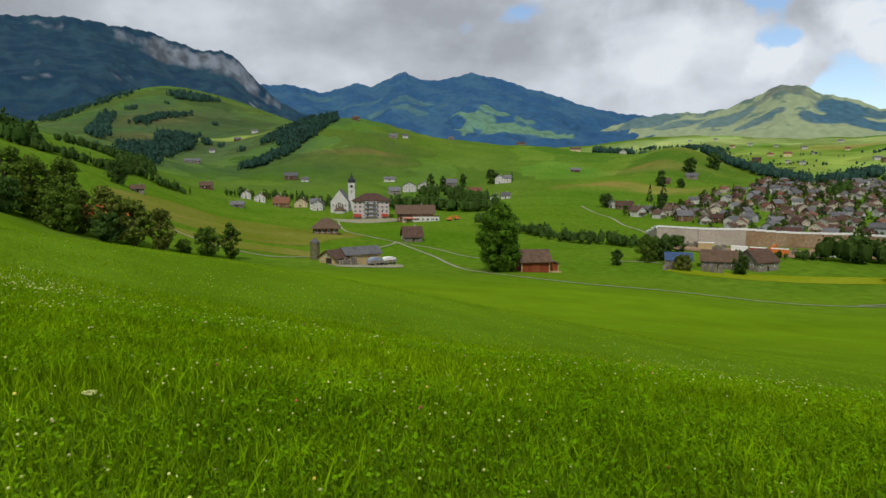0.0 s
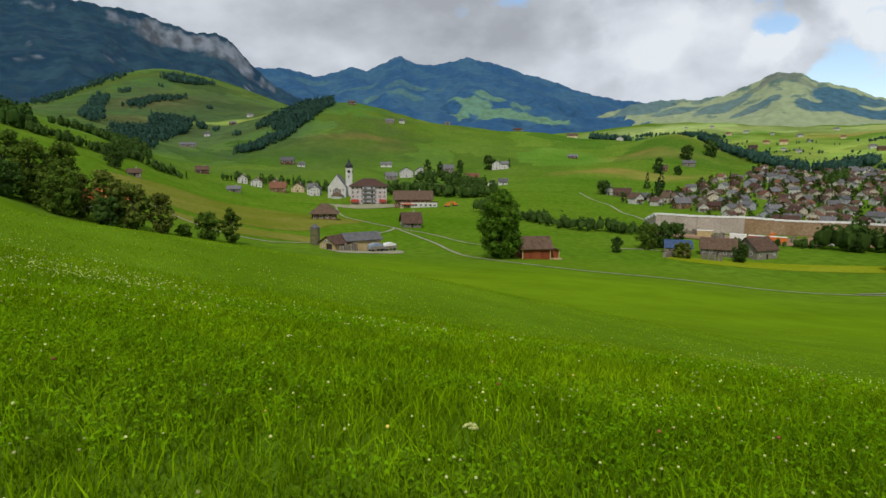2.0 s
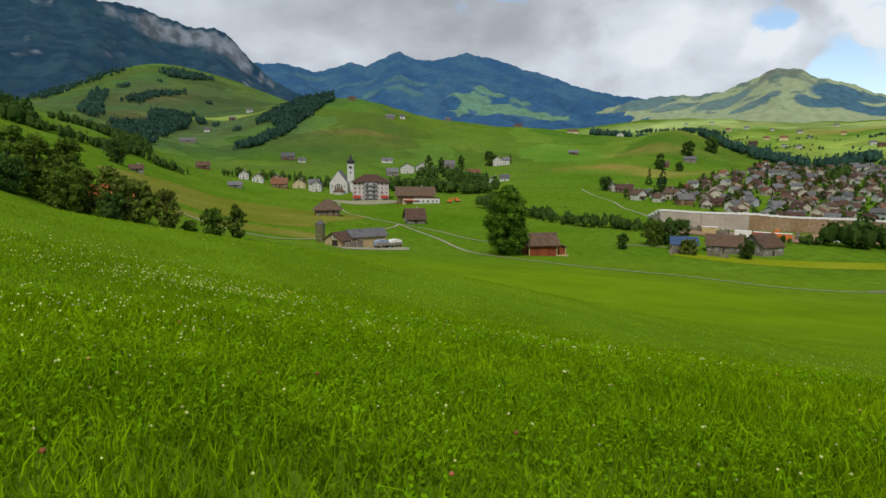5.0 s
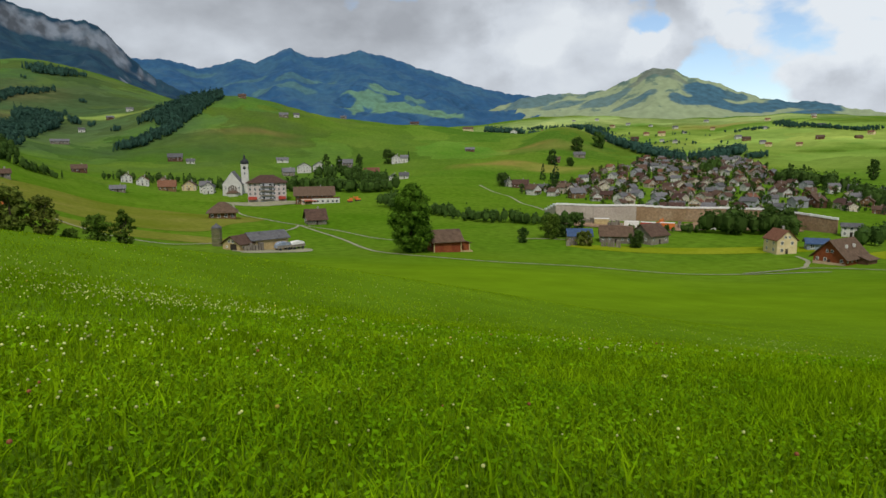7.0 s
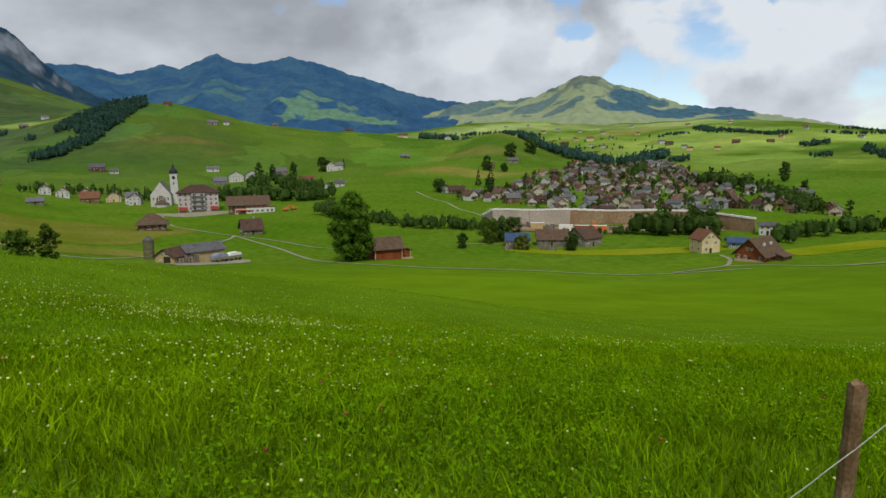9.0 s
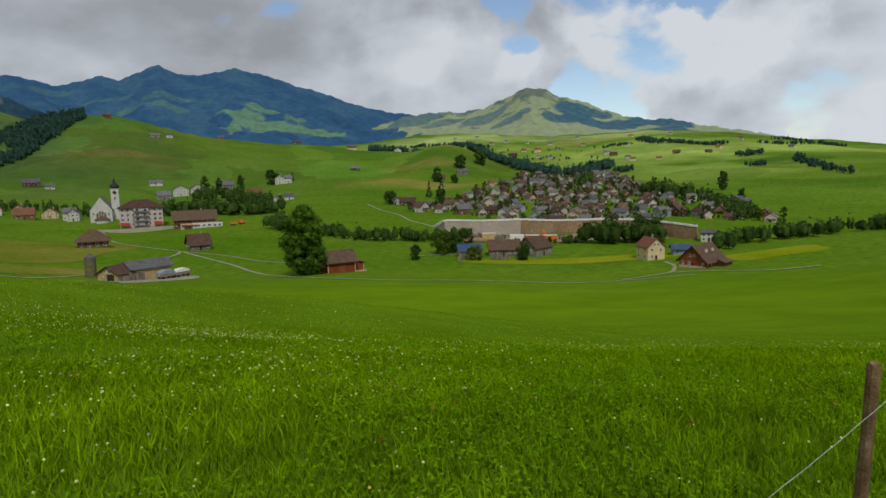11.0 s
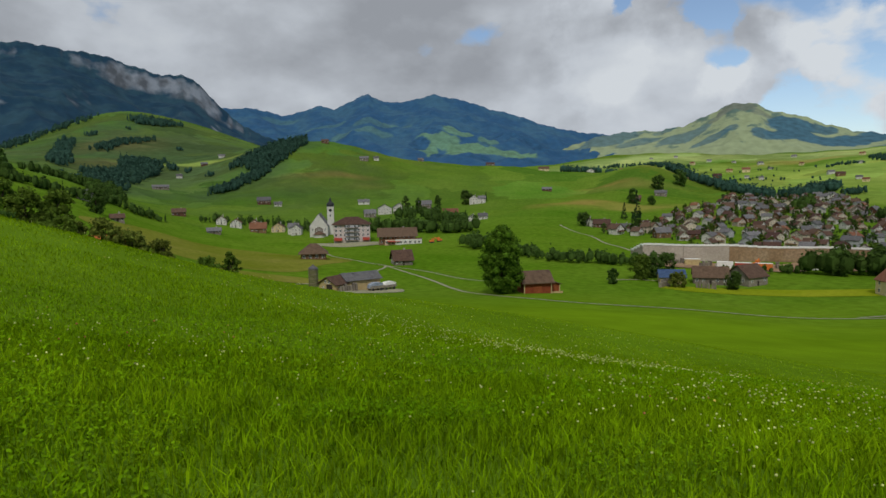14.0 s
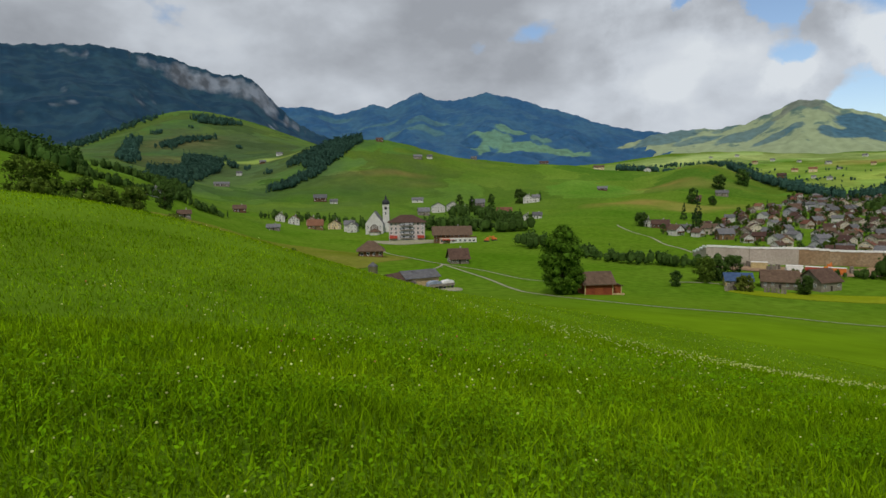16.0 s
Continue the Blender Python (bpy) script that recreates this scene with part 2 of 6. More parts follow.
# ---- land ----
BEARINGS = np.arange(-40, 61, 10.0)
RINGS = np.array([150, 200, 300, 450, 700, 1000, 1400, 2000.0])
LAND = np.array([
    [-2, -15, -21, -24, -26, -27, -28, -29, -27.5, -24, -18],
    [-4, -16, -25, -29, -30.5, -31, -32, -33, -32, -30, -26],
    [6, -5, -24, -30, -31, -31, -31, -32, -32, -31, -30],
    [28, 8, -20, -30, -30, -25, -27, -26, -28, -30, -30],
    [60, 28, -6, -6, -8, -6, -9, -13, -13, -10, -10],
    [58, 54, 36, 80, 52, 33, 20, 4, 8, 8, 0],
    [58, 92, 100, 84, 45, 14, 34, 34, 48, 30, 8],
    [40, 150, 214, 112, 50, 70, 102, 88, 91, 52, 14]])


def cubic(p0, p1, p2, p3, f):
    return p1 + 0.5 * f * (p2 - p0 + f * (2 * p0 - 5 * p1 + 4 * p2 - p3 + f * (3 * (p1 - p2) + p3 - p0)))


def land_grid(az, r):
    """Height of the wider land at a bearing (degrees) and distance."""
    lr = np.interp(np.log(np.clip(r, 150, 2000)), np.log(RINGS), np.arange(len(RINGS)))
    la = np.clip((az - BEARINGS[0]) / 10, 0, len(BEARINGS) - 1)
    i, j = np.minimum(lr.astype(int), len(RINGS) - 2), np.minimum(la.astype(int), len(BEARINGS) - 2)
    fi, fj = lr - i, la - j
    rows = []
    for di in (-1, 0, 1, 2):
        ii = np.clip(i + di, 0, len(RINGS) - 1)
        g = [LAND[ii, np.clip(j + dj, 0, len(BEARINGS) - 1)] for dj in (-1, 0, 1, 2)]
        rows.append(cubic(*g, fj))
    z = cubic(*rows, fi)
    behind = 22 * (np.maximum(r, 150) / 100) ** 0.75
    away = np.where(az > 60, (az - 60) / 70, np.where(az < -40, (-40 - az) / 70, 0))
    w = np.clip(away, 0, 1)
    w = w * w * (3 - 2 * w)
    return z * (1 - w) + behind * w


def smooth(a, b, v):
    u = np.clip((v - a) / (b - a), 0, 1)
    return u * u * (3 - 2 * u)


def height(x, y):
    """Height of the ground, for arrays or single numbers."""
    x, y = np.asarray(x, float), np.asarray(y, float)
    r = np.hypot(x, y)
    az = np.degrees(np.arctan2(x, y))
    g = land_grid(az, r)
    g = np.where(r < 150, -1.3 + (g + 1.3) * r / 150, g)
    near = -1.3 - 0.225 * y - 0.095 * x
    near = near + 0.6 * smooth(0.3, 4, y) * (1 - smooth(7, 18, y))
    u, v = (x + 14.0) / 20.1, (y - 25.7) / 13.9
    near = near + 2.8 * np.exp(-u * u - v * v + 1.182 * u * v)
    near = near + 1.9 * np.exp(-((x + 25.2) / 9) ** 2 - ((y - 15.6) / 6) ** 2)
    w = smooth(35, 140, r)
    z = near * (1 - w) + g * w
    z = np.where(r > 2000, z * (1 - smooth(2000, 4200, r)), z)
    # the knoll above the village, and the hollow behind it
    z = z + 19 * np.exp(-((az - 20.3) / 3.7) ** 2 - ((r - 850) / 140) ** 2) - 13 * np.exp(-((az - 22) / 6) ** 2 - ((r - 1130) / 150) ** 2)
    # the top of the olive hill
    z = z + 32 * np.exp(-((az + 24.4) / 4.2) ** 2 - ((r - 1900) / 380) ** 2)
    k = smooth(60, 700, r)
    wave = np.sin(x * 0.021 + 1.3) * np.sin(y * 0.017 + 0.4) + 0.6 * np.sin(x * 0.047 - y * 0.031) + 0.35 * np.sin(x * 0.11 + y * 0.083 + 2)
    return z + wave * (0.03 + 2.0 * k)


def ground_at(x, y):
    return float(height(x, y))


def polar(az, r):
    return math.sin(radians(az)) * r, math.cos(radians(az)) * r


def sheet(name, xs, ys, zs, material):
    """A grid mesh from 2D arrays of places."""
    n, k = xs.shape
    me = bpy.data.meshes.new(name)
    v = np.stack([xs, ys, zs], -1).reshape(-1, 3).astype(np.float32)
    idx = np.arange(n * k).reshape(n, k)
    f = np.stack([idx[:-1, :-1], idx[1:, :-1], idx[1:, 1:], idx[:-1, 1:]], -1).reshape(-1, 4)
    fill(me, v, f)
    me.polygons.foreach_set("use_smooth", np.ones(len(f), bool))
    me.materials.append(material)
    return new(name, me)


def fill(me, v, f):
    """Fills a mesh from arrays of vertices and of faces of one size."""
    k = f.shape[1]
    me.vertices.add(len(v))
    me.vertices.foreach_set("co", np.ascontiguousarray(v, np.float32).ravel())
    me.loops.add(f.size)
    me.loops.foreach_set("vertex_index", np.ascontiguousarray(f, np.int32).ravel())
    me.polygons.add(len(f))
    me.polygons.foreach_set("loop_start", np.arange(0, f.size, k, dtype=np.int32))
    me.update(calc_edges=True)


def make_ground():
    az = np.concatenate([np.arange(-180, -60, 3.0), np.arange(-60, 70, 0.5), np.linspace(70, 180, 38)])
    r = np.concatenate([[0.0], 0.6 * 1.042 ** np.arange(0, 136), 0.6 * 1.042 ** np.arange(136, 200, 0.4), 0.6 * 1.042 ** np.arange(200, 218)])
    A, Rr = np.meshgrid(np.radians(az), r)
    xs, ys = np.sin(A) * Rr + 0.4, np.cos(A) * Rr - 0.6
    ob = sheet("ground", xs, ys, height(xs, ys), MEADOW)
    tagged(ob, "lush green alpine meadow land rolling into a valley and hills", "ground", kind="structure")


make_ground()


# ---- mountains ----
def ridged(x, y, octaves=5, size=600.0):
    v, amp, tot = np.zeros_like(x), 1.0, 0
    for o in range(octaves):
        ph = o * 1.7
        s = 2 * math.pi / size
        n = np.sin(x * s + 1.3 * np.sin(y * s * 0.7 + ph) + ph) * np.sin(y * s * 0.9 + 1.1 * np.sin(x * s * 0.8 - ph) + 2 * ph)
        v += amp * (1 - 2 * np.abs(n))
        tot += amp
        amp *= 0.5
        size *= 0.47
    return v / tot


def mountain(name, skyline, r_foot, r_crest, material, label, rough=60.0, cliff=0.0, foot=0.0, curve=1.25):
    """A range whose crest follows (bearing, elevation) pairs at a distance, falling towards the viewer to a foot and away behind."""
    sa, se = np.array(skyline).T
    az = np.arange(sa[0], sa[-1] + 0.01, 0.15)
    zc = np.tan(np.radians(np.interp(az, sa, se))) * r_crest
    jag = 3 * np.sin(az * 3.1) + 2 * np.sin(az * 7.3 + 1) + 1.2 * np.sin(az * 13.0 + 2 * np.sin(az))
    u = np.concatenate([np.linspace(0, 1, 84), [1.06, 1.2, 1.5]])
    U, A = np.meshgrid(u, az, indexing="ij")
    Z = np.broadcast_to(zc, U.shape)
    rr = r_foot + (r_crest - r_foot) * U
    x, y = np.sin(np.radians(A)) * rr, np.cos(np.radians(A)) * rr
    up = np.clip(U, 0, 1)
    face = 0.05 + 0.20 * smooth(-30, -21, A)
    shape = up ** curve * (1 - cliff) + cliff * ((1 - face) * up ** 1.15 + face * smooth(0.90, 1.0, up))
    z = foot + (Z - foot) * np.where(U > 1, 1 - (U - 1) * 1.6, shape)
    z = z + ridged(x, y, 3, 900) * rough * np.sin(np.pi * np.clip(up, 0, 1)) ** 0.8 * 0.9 + ridged(x, y, 3, 210) * rough * 0.07 * np.sin(np.pi * up)
    z = z + jag * smooth(0.8, 1.0, up)
    ob = sheet(name, x, y, z, material)
    return tagged(ob, label, "mountain", kind="structure")


def range_material(name, forest, grass, rock, rock_from, rock_to, wood=0.5, scale=0.0035, detail=8, low=None, steep=False, spots=()):
    """Forest and grass by noise, rock where it is steep and high."""
    m = surface(name, [(wood - 0.06, forest), (wood + 0.02, tuple(0.5 * (p + q) for p, q in zip(forest, grass))), (wood + 0.05, grass)], scale=scale, detail=detail, rough=0.95, bump=0.0, fine=0.14, fine_scale=0.03, coords="World")
    nt = m.node_tree
    N, L = nt.nodes.new, nt.links.new
    b = nt.nodes["Principled BSDF"]
    col = b.inputs["Base Color"].links[0].from_socket
    geo = N("ShaderNodeNewGeometry")
    sp, no, ad, mr, mx = N("ShaderNodeSeparateXYZ"), N("ShaderNodeTexNoise"), N("ShaderNodeMath"), N("ShaderNodeMapRange"), N("ShaderNodeMixRGB")
    L(geo.outputs["Position"], sp.inputs[0])
    no.inputs["Scale"].default_value, no.inputs["Detail"].default_value = 0.004, 5
    L(geo.outputs["Position"], no.inputs["Vector"])
    ad.operation = "MULTIPLY_ADD"
    ad.inputs[1].default_value, ad.inputs[2].default_value = 260.0, -130.0
    L(no.outputs[0], ad.inputs[0])
    s2 = N("ShaderNodeMath")
    s2.operation = "ADD"
    L(ad.outputs[0], s2.inputs[0])
    L(sp.outputs[2], s2.inputs[1])
    if steep:
        sn, jit = N("ShaderNodeSeparateXYZ"), N("ShaderNodeMath")
        L(geo.outputs["Normal"], sn.inputs[0])
        jit.operation = "MULTIPLY_ADD"
        jit.inputs[1].default_value = 0.6
        L(no.outputs[0], jit.inputs[0])
        L(sn.outputs[2], jit.inputs[2])
        no.inputs["Scale"].default_value, no.inputs["Detail"].default_value = 0.011, 9
        mr.inputs["From Min"].default_value, mr.inputs["From Max"].default_value = rock_from, rock_to
        L(jit.outputs[0], mr.inputs[0])
    else:
        mr.inputs["From Min"].default_value, mr.inputs["From Max"].default_value = rock_from, rock_to
        L(s2.outputs[0], mr.inputs[0])
    if low:
        # meadows take over from the woods towards the foot of the range
        ramp = next(n for n in nt.nodes if n.type == "VALTORGB")
        src = ramp.inputs[0].links[0].from_socket
        sink, tot = N("ShaderNodeMapRange"), N("ShaderNodeMath")
        sink.inputs["From Min"].default_value, sink.inputs["From Max"].default_value = low
        sink.inputs["To Min"].default_value, sink.inputs["To Max"].default_value = 0.11, -0.10
        L(sp.outputs[2], sink.inputs[0])
        L(src, tot.inputs[0])
        L(sink.outputs[0], tot.inputs[1])
        L(tot.outputs[0], ramp.inputs[0])
    if spots:
        wob, mot, lift = N("ShaderNodeTexNoise"), N("ShaderNodeTexNoise"), N("ShaderNodeMapRange")
        wob.inputs["Scale"].default_value, wob.inputs["Detail"].default_value, wob.inputs["Roughness"].default_value = 0.009, 8, 0.65
        mot.inputs["Scale"].default_value, mot.inputs["Detail"].default_value = 0.03, 8
        L(geo.outputs["Position"], wob.inputs["Vector"])
        L(geo.outputs["Position"], mot.inputs["Vector"])
        lift.inputs["From Min"].default_value, lift.inputs["From Max"].default_value = 0.3, 0.7
        lift.inputs["To Min"].default_value, lift.inputs["To Max"].default_value = 0.72, 1.28
        L(mot.outputs[0], lift.inputs[0])
        col = fields(nt, col, spots, wob, lift, 1.52, 1.34)
    L(mr.outputs[0], mx.inputs[0])
    L(col, mx.inputs[1])
    streak, st, rr = N("ShaderNodeVectorMath"), N("ShaderNodeTexNoise"), N("ShaderNodeValToRGB")
    streak.operation = "MULTIPLY"
    streak.inputs[1].default_value = (1, 1, 0.45)
    L(geo.outputs["Position"], streak.inputs[0])
    L(streak.outputs[0], st.inputs["Vector"])
    st.inputs["Scale"].default_value, st.inputs["Detail"].default_value = 0.022, 8
    rr.color_ramp.elements[0].position, rr.color_ramp.elements[0].color = 0.38, (*[c * 0.5 for c in rock], 1)
    rr.color_ramp.elements[1].position, rr.color_ramp.elements[1].color = 0.62, (*[c * 1.35 for c in rock], 1)
    L(st.outputs[0], rr.inputs[0])
    L(rr.outputs[0], mx.inputs[2])
    L(mx.outputs[0], b.inputs["Base Color"])
    return m


HAZED_WOOD, HAZED_ALP, HAZED_PEAK_WOOD, PEAK_ROCK = (0.022, 0.074, 0.150), (0.105, 0.205, 0.130), (0.045, 0.108, 0.150), (0.13, 0.15, 0.12)
# dark forest whose base colour is blued to stand for aerial haze
FAR_WOOD = range_material("hazed_dark_forest", (0.010, 0.036, 0.066), (0.019, 0.052, 0.078), (0.135, 0.155, 0.185), 1.00, 0.86, detail=9, scale=0.012, steep=True)
# distance haze is mixed into this range's woods and alps as blue
MID_RANGE = range_material("hazed_mountain_forest", (0.022, 0.076, 0.160), (0.036, 0.100, 0.170), (0.13, 0.18, 0.25), 590, 720, wood=0.50, scale=0.006, detail=9, spots=[
    (157, 3274, 130, 110, 0.9, HAZED_ALP), (290, 3480, 110, 110, 0.85, HAZED_ALP), (316, 3150, 140, 120, 1.0, HAZED_ALP), (483, 3120, 140, 90, 1.0, HAZED_ALP), (550, 3044, 90, 60, 1.0, HAZED_ALP), (210, 3060, 120, 80, 1.0, HAZED_ALP), (100, 3150, 60, 70, 0.9, HAZED_ALP), (420, 3300, 60, 60, 0.7, HAZED_ALP),
    (-252, 3480, 180, 60, 0.4, HAZED_ALP), (-466, 3720, 120, 60, 0.3, HAZED_ALP), (-74, 3690, 110, 60, 0.4, HAZED_ALP), (-205, 3620, 120, 50, 0.3, HAZED_ALP), (-781, 4001, 130, 50, 0.25, HAZED_ALP),
    (62, 3236, 60, 80, 1.0, HAZED_WOOD), (136, 3390, 55, 80, 1.0, HAZED_WOOD), (330, 2985, 65, 70, 1.0, HAZED_WOOD), (155, 3035, 55, 45, 1.0, HAZED_WOOD), (654, 3462, 170, 130, 1.0, HAZED_WOOD), (551, 2950, 90, 50, 1.0, HAZED_WOOD), (446, 3371, 40, 40, 0.9, HAZED_WOOD), (390, 3230, 30, 30, 0.8, HAZED_WOOD)])
# sun and haze sit in these colours: paled grass, blue-grey woods
RIGHT_PEAK = range_material("hazed_grassy_peak", (0.085, 0.140, 0.120), (0.235, 0.285, 0.165), (0.27, 0.29, 0.25), 500, 640, wood=0.42, scale=0.011, detail=10, low=(150, 420), spots=[
    (1815, 2956, 120, 90, 1.0, HAZED_PEAK_WOOD), (1650, 2853, 80, 60, 0.9, HAZED_PEAK_WOOD), (1760, 2850, 130, 60, 1.0, HAZED_PEAK_WOOD), (1842, 2798, 110, 60, 1.0, HAZED_PEAK_WOOD), (1908, 2740, 100, 60, 1.0, HAZED_PEAK_WOOD), (2030, 2773, 130, 70, 1.0, HAZED_PEAK_WOOD), (2196, 2811, 140, 90, 1.0, HAZED_PEAK_WOOD),
    (2255, 2707, 130, 90, 1.0, HAZED_PEAK_WOOD), (2060, 2560, 200, 110, 1.0, HAZED_PEAK_WOOD), (1371, 3139, 150, 60, 0.7, HAZED_PEAK_WOOD), (1457, 2968, 130, 40, 0.7, HAZED_PEAK_WOOD), (1065, 3359, 190, 110, 0.75, HAZED_PEAK_WOOD), (1184, 3226, 130, 50, 0.6, HAZED_PEAK_WOOD), (1948, 2910, 80, 60, 0.9, HAZED_PEAK_WOOD), (1350, 3301, 70, 30, 0.5, HAZED_PEAK_WOOD),
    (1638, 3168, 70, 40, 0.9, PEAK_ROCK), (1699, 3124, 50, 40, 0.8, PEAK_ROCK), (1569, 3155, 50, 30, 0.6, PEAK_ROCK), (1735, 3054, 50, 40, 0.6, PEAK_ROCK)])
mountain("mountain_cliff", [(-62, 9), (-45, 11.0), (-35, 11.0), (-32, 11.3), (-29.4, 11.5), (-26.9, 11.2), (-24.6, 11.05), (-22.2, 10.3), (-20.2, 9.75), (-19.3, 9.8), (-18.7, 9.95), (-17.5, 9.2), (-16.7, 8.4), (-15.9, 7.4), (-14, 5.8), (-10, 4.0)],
         1900, 3000, FAR_WOOD, "steep mountain with dark haze-tinted forest and a pale limestone cliff", rough=40, cliff=0.85, foot=90)
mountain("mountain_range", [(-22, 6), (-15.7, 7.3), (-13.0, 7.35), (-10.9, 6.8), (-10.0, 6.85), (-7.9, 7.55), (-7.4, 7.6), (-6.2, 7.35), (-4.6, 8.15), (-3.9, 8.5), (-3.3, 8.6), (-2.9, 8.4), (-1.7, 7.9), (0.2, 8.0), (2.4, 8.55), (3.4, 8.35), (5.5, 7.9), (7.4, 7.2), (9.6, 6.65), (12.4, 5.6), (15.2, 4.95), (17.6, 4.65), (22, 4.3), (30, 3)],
         2500, 4200, MID_RANGE, "long forested mountain range, haze-blue in its colour, under low cloud", rough=44, cliff=0.25, foot=20, curve=1.1)
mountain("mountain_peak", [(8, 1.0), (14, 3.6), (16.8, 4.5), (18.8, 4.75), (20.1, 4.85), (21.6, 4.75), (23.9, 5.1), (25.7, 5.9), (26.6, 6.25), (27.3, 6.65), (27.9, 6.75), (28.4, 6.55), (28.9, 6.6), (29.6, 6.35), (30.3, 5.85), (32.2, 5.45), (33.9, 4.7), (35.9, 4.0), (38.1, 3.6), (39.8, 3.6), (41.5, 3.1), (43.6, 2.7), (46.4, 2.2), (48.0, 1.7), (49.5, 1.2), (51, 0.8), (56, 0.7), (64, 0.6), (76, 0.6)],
         2700, 3600, RIGHT_PEAK, "grassy mountain peak coloured pale for sun and haze, with dark forest patches", rough=17, foot=0)

# ---- more materials ----
PLASTER_WHITE = surface("white_plaster", [(0.3, (0.47, 0.455, 0.42)), (0.7, (0.60, 0.585, 0.55))], scale=0.5, fine=0.1, spread=0.08)
PLASTER_CREAM = surface("cream_plaster", [(0.3, (0.55, 0.44, 0.24)), (0.7, (0.68, 0.56, 0.33))], scale=0.5, fine=0.12, spread=0.1)
PLASTER_SAND = surface("sand_plaster", [(0.3, (0.42, 0.36, 0.28)), (0.7, (0.54, 0.47, 0.38))], scale=0.5, fine=0.12, spread=0.12)
PLASTER_PINK = surface("pink_plaster", [(0.3, (0.40, 0.26, 0.18)), (0.7, (0.50, 0.35, 0.26))], scale=0.5, fine=0.12, spread=0.15)
PLASTER_INN = surface("pinkish_grey_plaster", [(0.3, (0.42, 0.36, 0.34)), (0.7, (0.52, 0.46, 0.44))], scale=0.5, fine=0.12)
PLASTER_GREY = surface("grey_plaster", [(0.3, (0.26, 0.27, 0.29)), (0.7, (0.36, 0.36, 0.38))], scale=0.5, fine=0.12, spread=0.15)
WOOD_RED = surface("red_brown_boards", [(0.3, (0.17, 0.045, 0.018)), (0.7, (0.25, 0.07, 0.028))], scale=0.8, fine=0.3, fine_scale=9, spread=0.1)
WOOD_BROWN = surface("brown_shingles", [(0.3, (0.10, 0.055, 0.03)), (0.7, (0.19, 0.11, 0.06))], scale=0.8, fine=0.3, fine_scale=8, spread=0.3)
WOOD_GREY = surface("weathered_grey_boards", [(0.3, (0.13, 0.11, 0.09)), (0.7, (0.24, 0.21, 0.17))], scale=0.8, fine=0.3, fine_scale=8, spread=0.2)
WOOD_PALE = surface("pale_new_boards", [(0.3, (0.36, 0.27, 0.13)), (0.7, (0.50, 0.39, 0.20))], scale=0.8, fine=0.2, fine_scale=8, spread=0.1)
ROOF_BROWN = surface("brown_roof_tiles", [(0.3, (0.062, 0.036, 0.026)), (0.7, (0.112, 0.068, 0.050))], scale=0.7, fine=0.3, fine_scale=6, spread=0.3)
ROOF_GREY = surface("grey_roof_slates", [(0.3, (0.085, 0.083, 0.088)), (0.7, (0.150, 0.146, 0.150))], scale=0.7, fine=0.25, fine_scale=6, spread=0.25)
ROOF_RED = surface("red_roof_tiles", [(0.3, (0.125, 0.052, 0.032)), (0.7, (0.19, 0.085, 0.054))], scale=0.7, fine=0.25, fine_scale=6, spread=0.2)
ROOF_ORANGE = surface("orange_roof_tiles", [(0.3, (0.50, 0.13, 0.03)), (0.7, (0.62, 0.20, 0.06))], scale=0.7, fine=0.2, fine_scale=6)
DOME_DARK = surface("dark_shingled_dome", [(0.3, (0.02, 0.022, 0.026)), (0.7, (0.045, 0.048, 0.05))], scale=2, fine=0.2, rough=0.6)
GLASS = surface("dark_window_glass", [(0.3, (0.03, 0.035, 0.045)), (0.7, (0.06, 0.07, 0.08))], scale=0.4, fine=0.1, rough=0.15)
FRAME_WHITE = surface("white_painted_wood", [(0.3, (0.7, 0.7, 0.68)), (0.7, (0.8, 0.8, 0.78))], scale=2, fine=0.08)
# door boards; also the painted shade of the farm shed's open gate
DOOR_AND_SHADE = surface("dark_door_boards_and_gate_shade", [(0.3, (0.025, 0.02, 0.018)), (0.7, (0.05, 0.04, 0.03))], scale=2, fine=0.2)
STONE = surface("grey_stone", [(0.3, (0.24, 0.23, 0.21)), (0.7, (0.40, 0.38, 0.35))], scale=1.2, fine=0.25, bump=0.2)
CONCRETE = surface("pale_concrete", [(0.3, (0.34, 0.285, 0.24)), (0.7, (0.46, 0.39, 0.34))], scale=0.12, fine=0.15, fine_scale=1.5, coords="World")
COPING = surface("white_coping", [(0.3, (0.68, 0.66, 0.63)), (0.7, (0.78, 0.77, 0.74))], scale=0.6, fine=0.1)
SOIL = surface("bare_brown_soil", [(0.3, (0.19, 0.115, 0.062)), (0.55, (0.28, 0.185, 0.11)), (0.75, (0.36, 0.27, 0.18))], scale=0.09, fine=0.25, fine_scale=1.2, coords="World", bump=0.4, bump_scale=1.5)
GRAVEL = surface("pale_gravel_track", [(0.3, (0.22, 0.215, 0.13)), (0.7, (0.32, 0.305, 0.20))], scale=0.25, fine=0.2, fine_scale=3, coords="World")
FIELD_OLIVE = surface("mown_olive_field", [(0.3, (0.115, 0.145, 0.012)), (0.55, (0.155, 0.168, 0.024)), (0.75, (0.20, 0.19, 0.042))], scale=0.03, fine=0.15, fine_scale=0.5, coords="World", rough=0.95, spec=0.0)
FIELD_YELLOW = surface("yellow_green_field", [(0.3, (0.145, 0.205, 0.004)), (0.7, (0.225, 0.255, 0.016))], scale=0.04, fine=0.12, fine_scale=0.6, coords="World", rough=0.95, spec=0.0)
SOLAR = surface("blue_roof_panels", [(0.3, (0.03, 0.055, 0.12)), (0.7, (0.06, 0.10, 0.19))], scale=0.8, fine=0.15, rough=0.3)
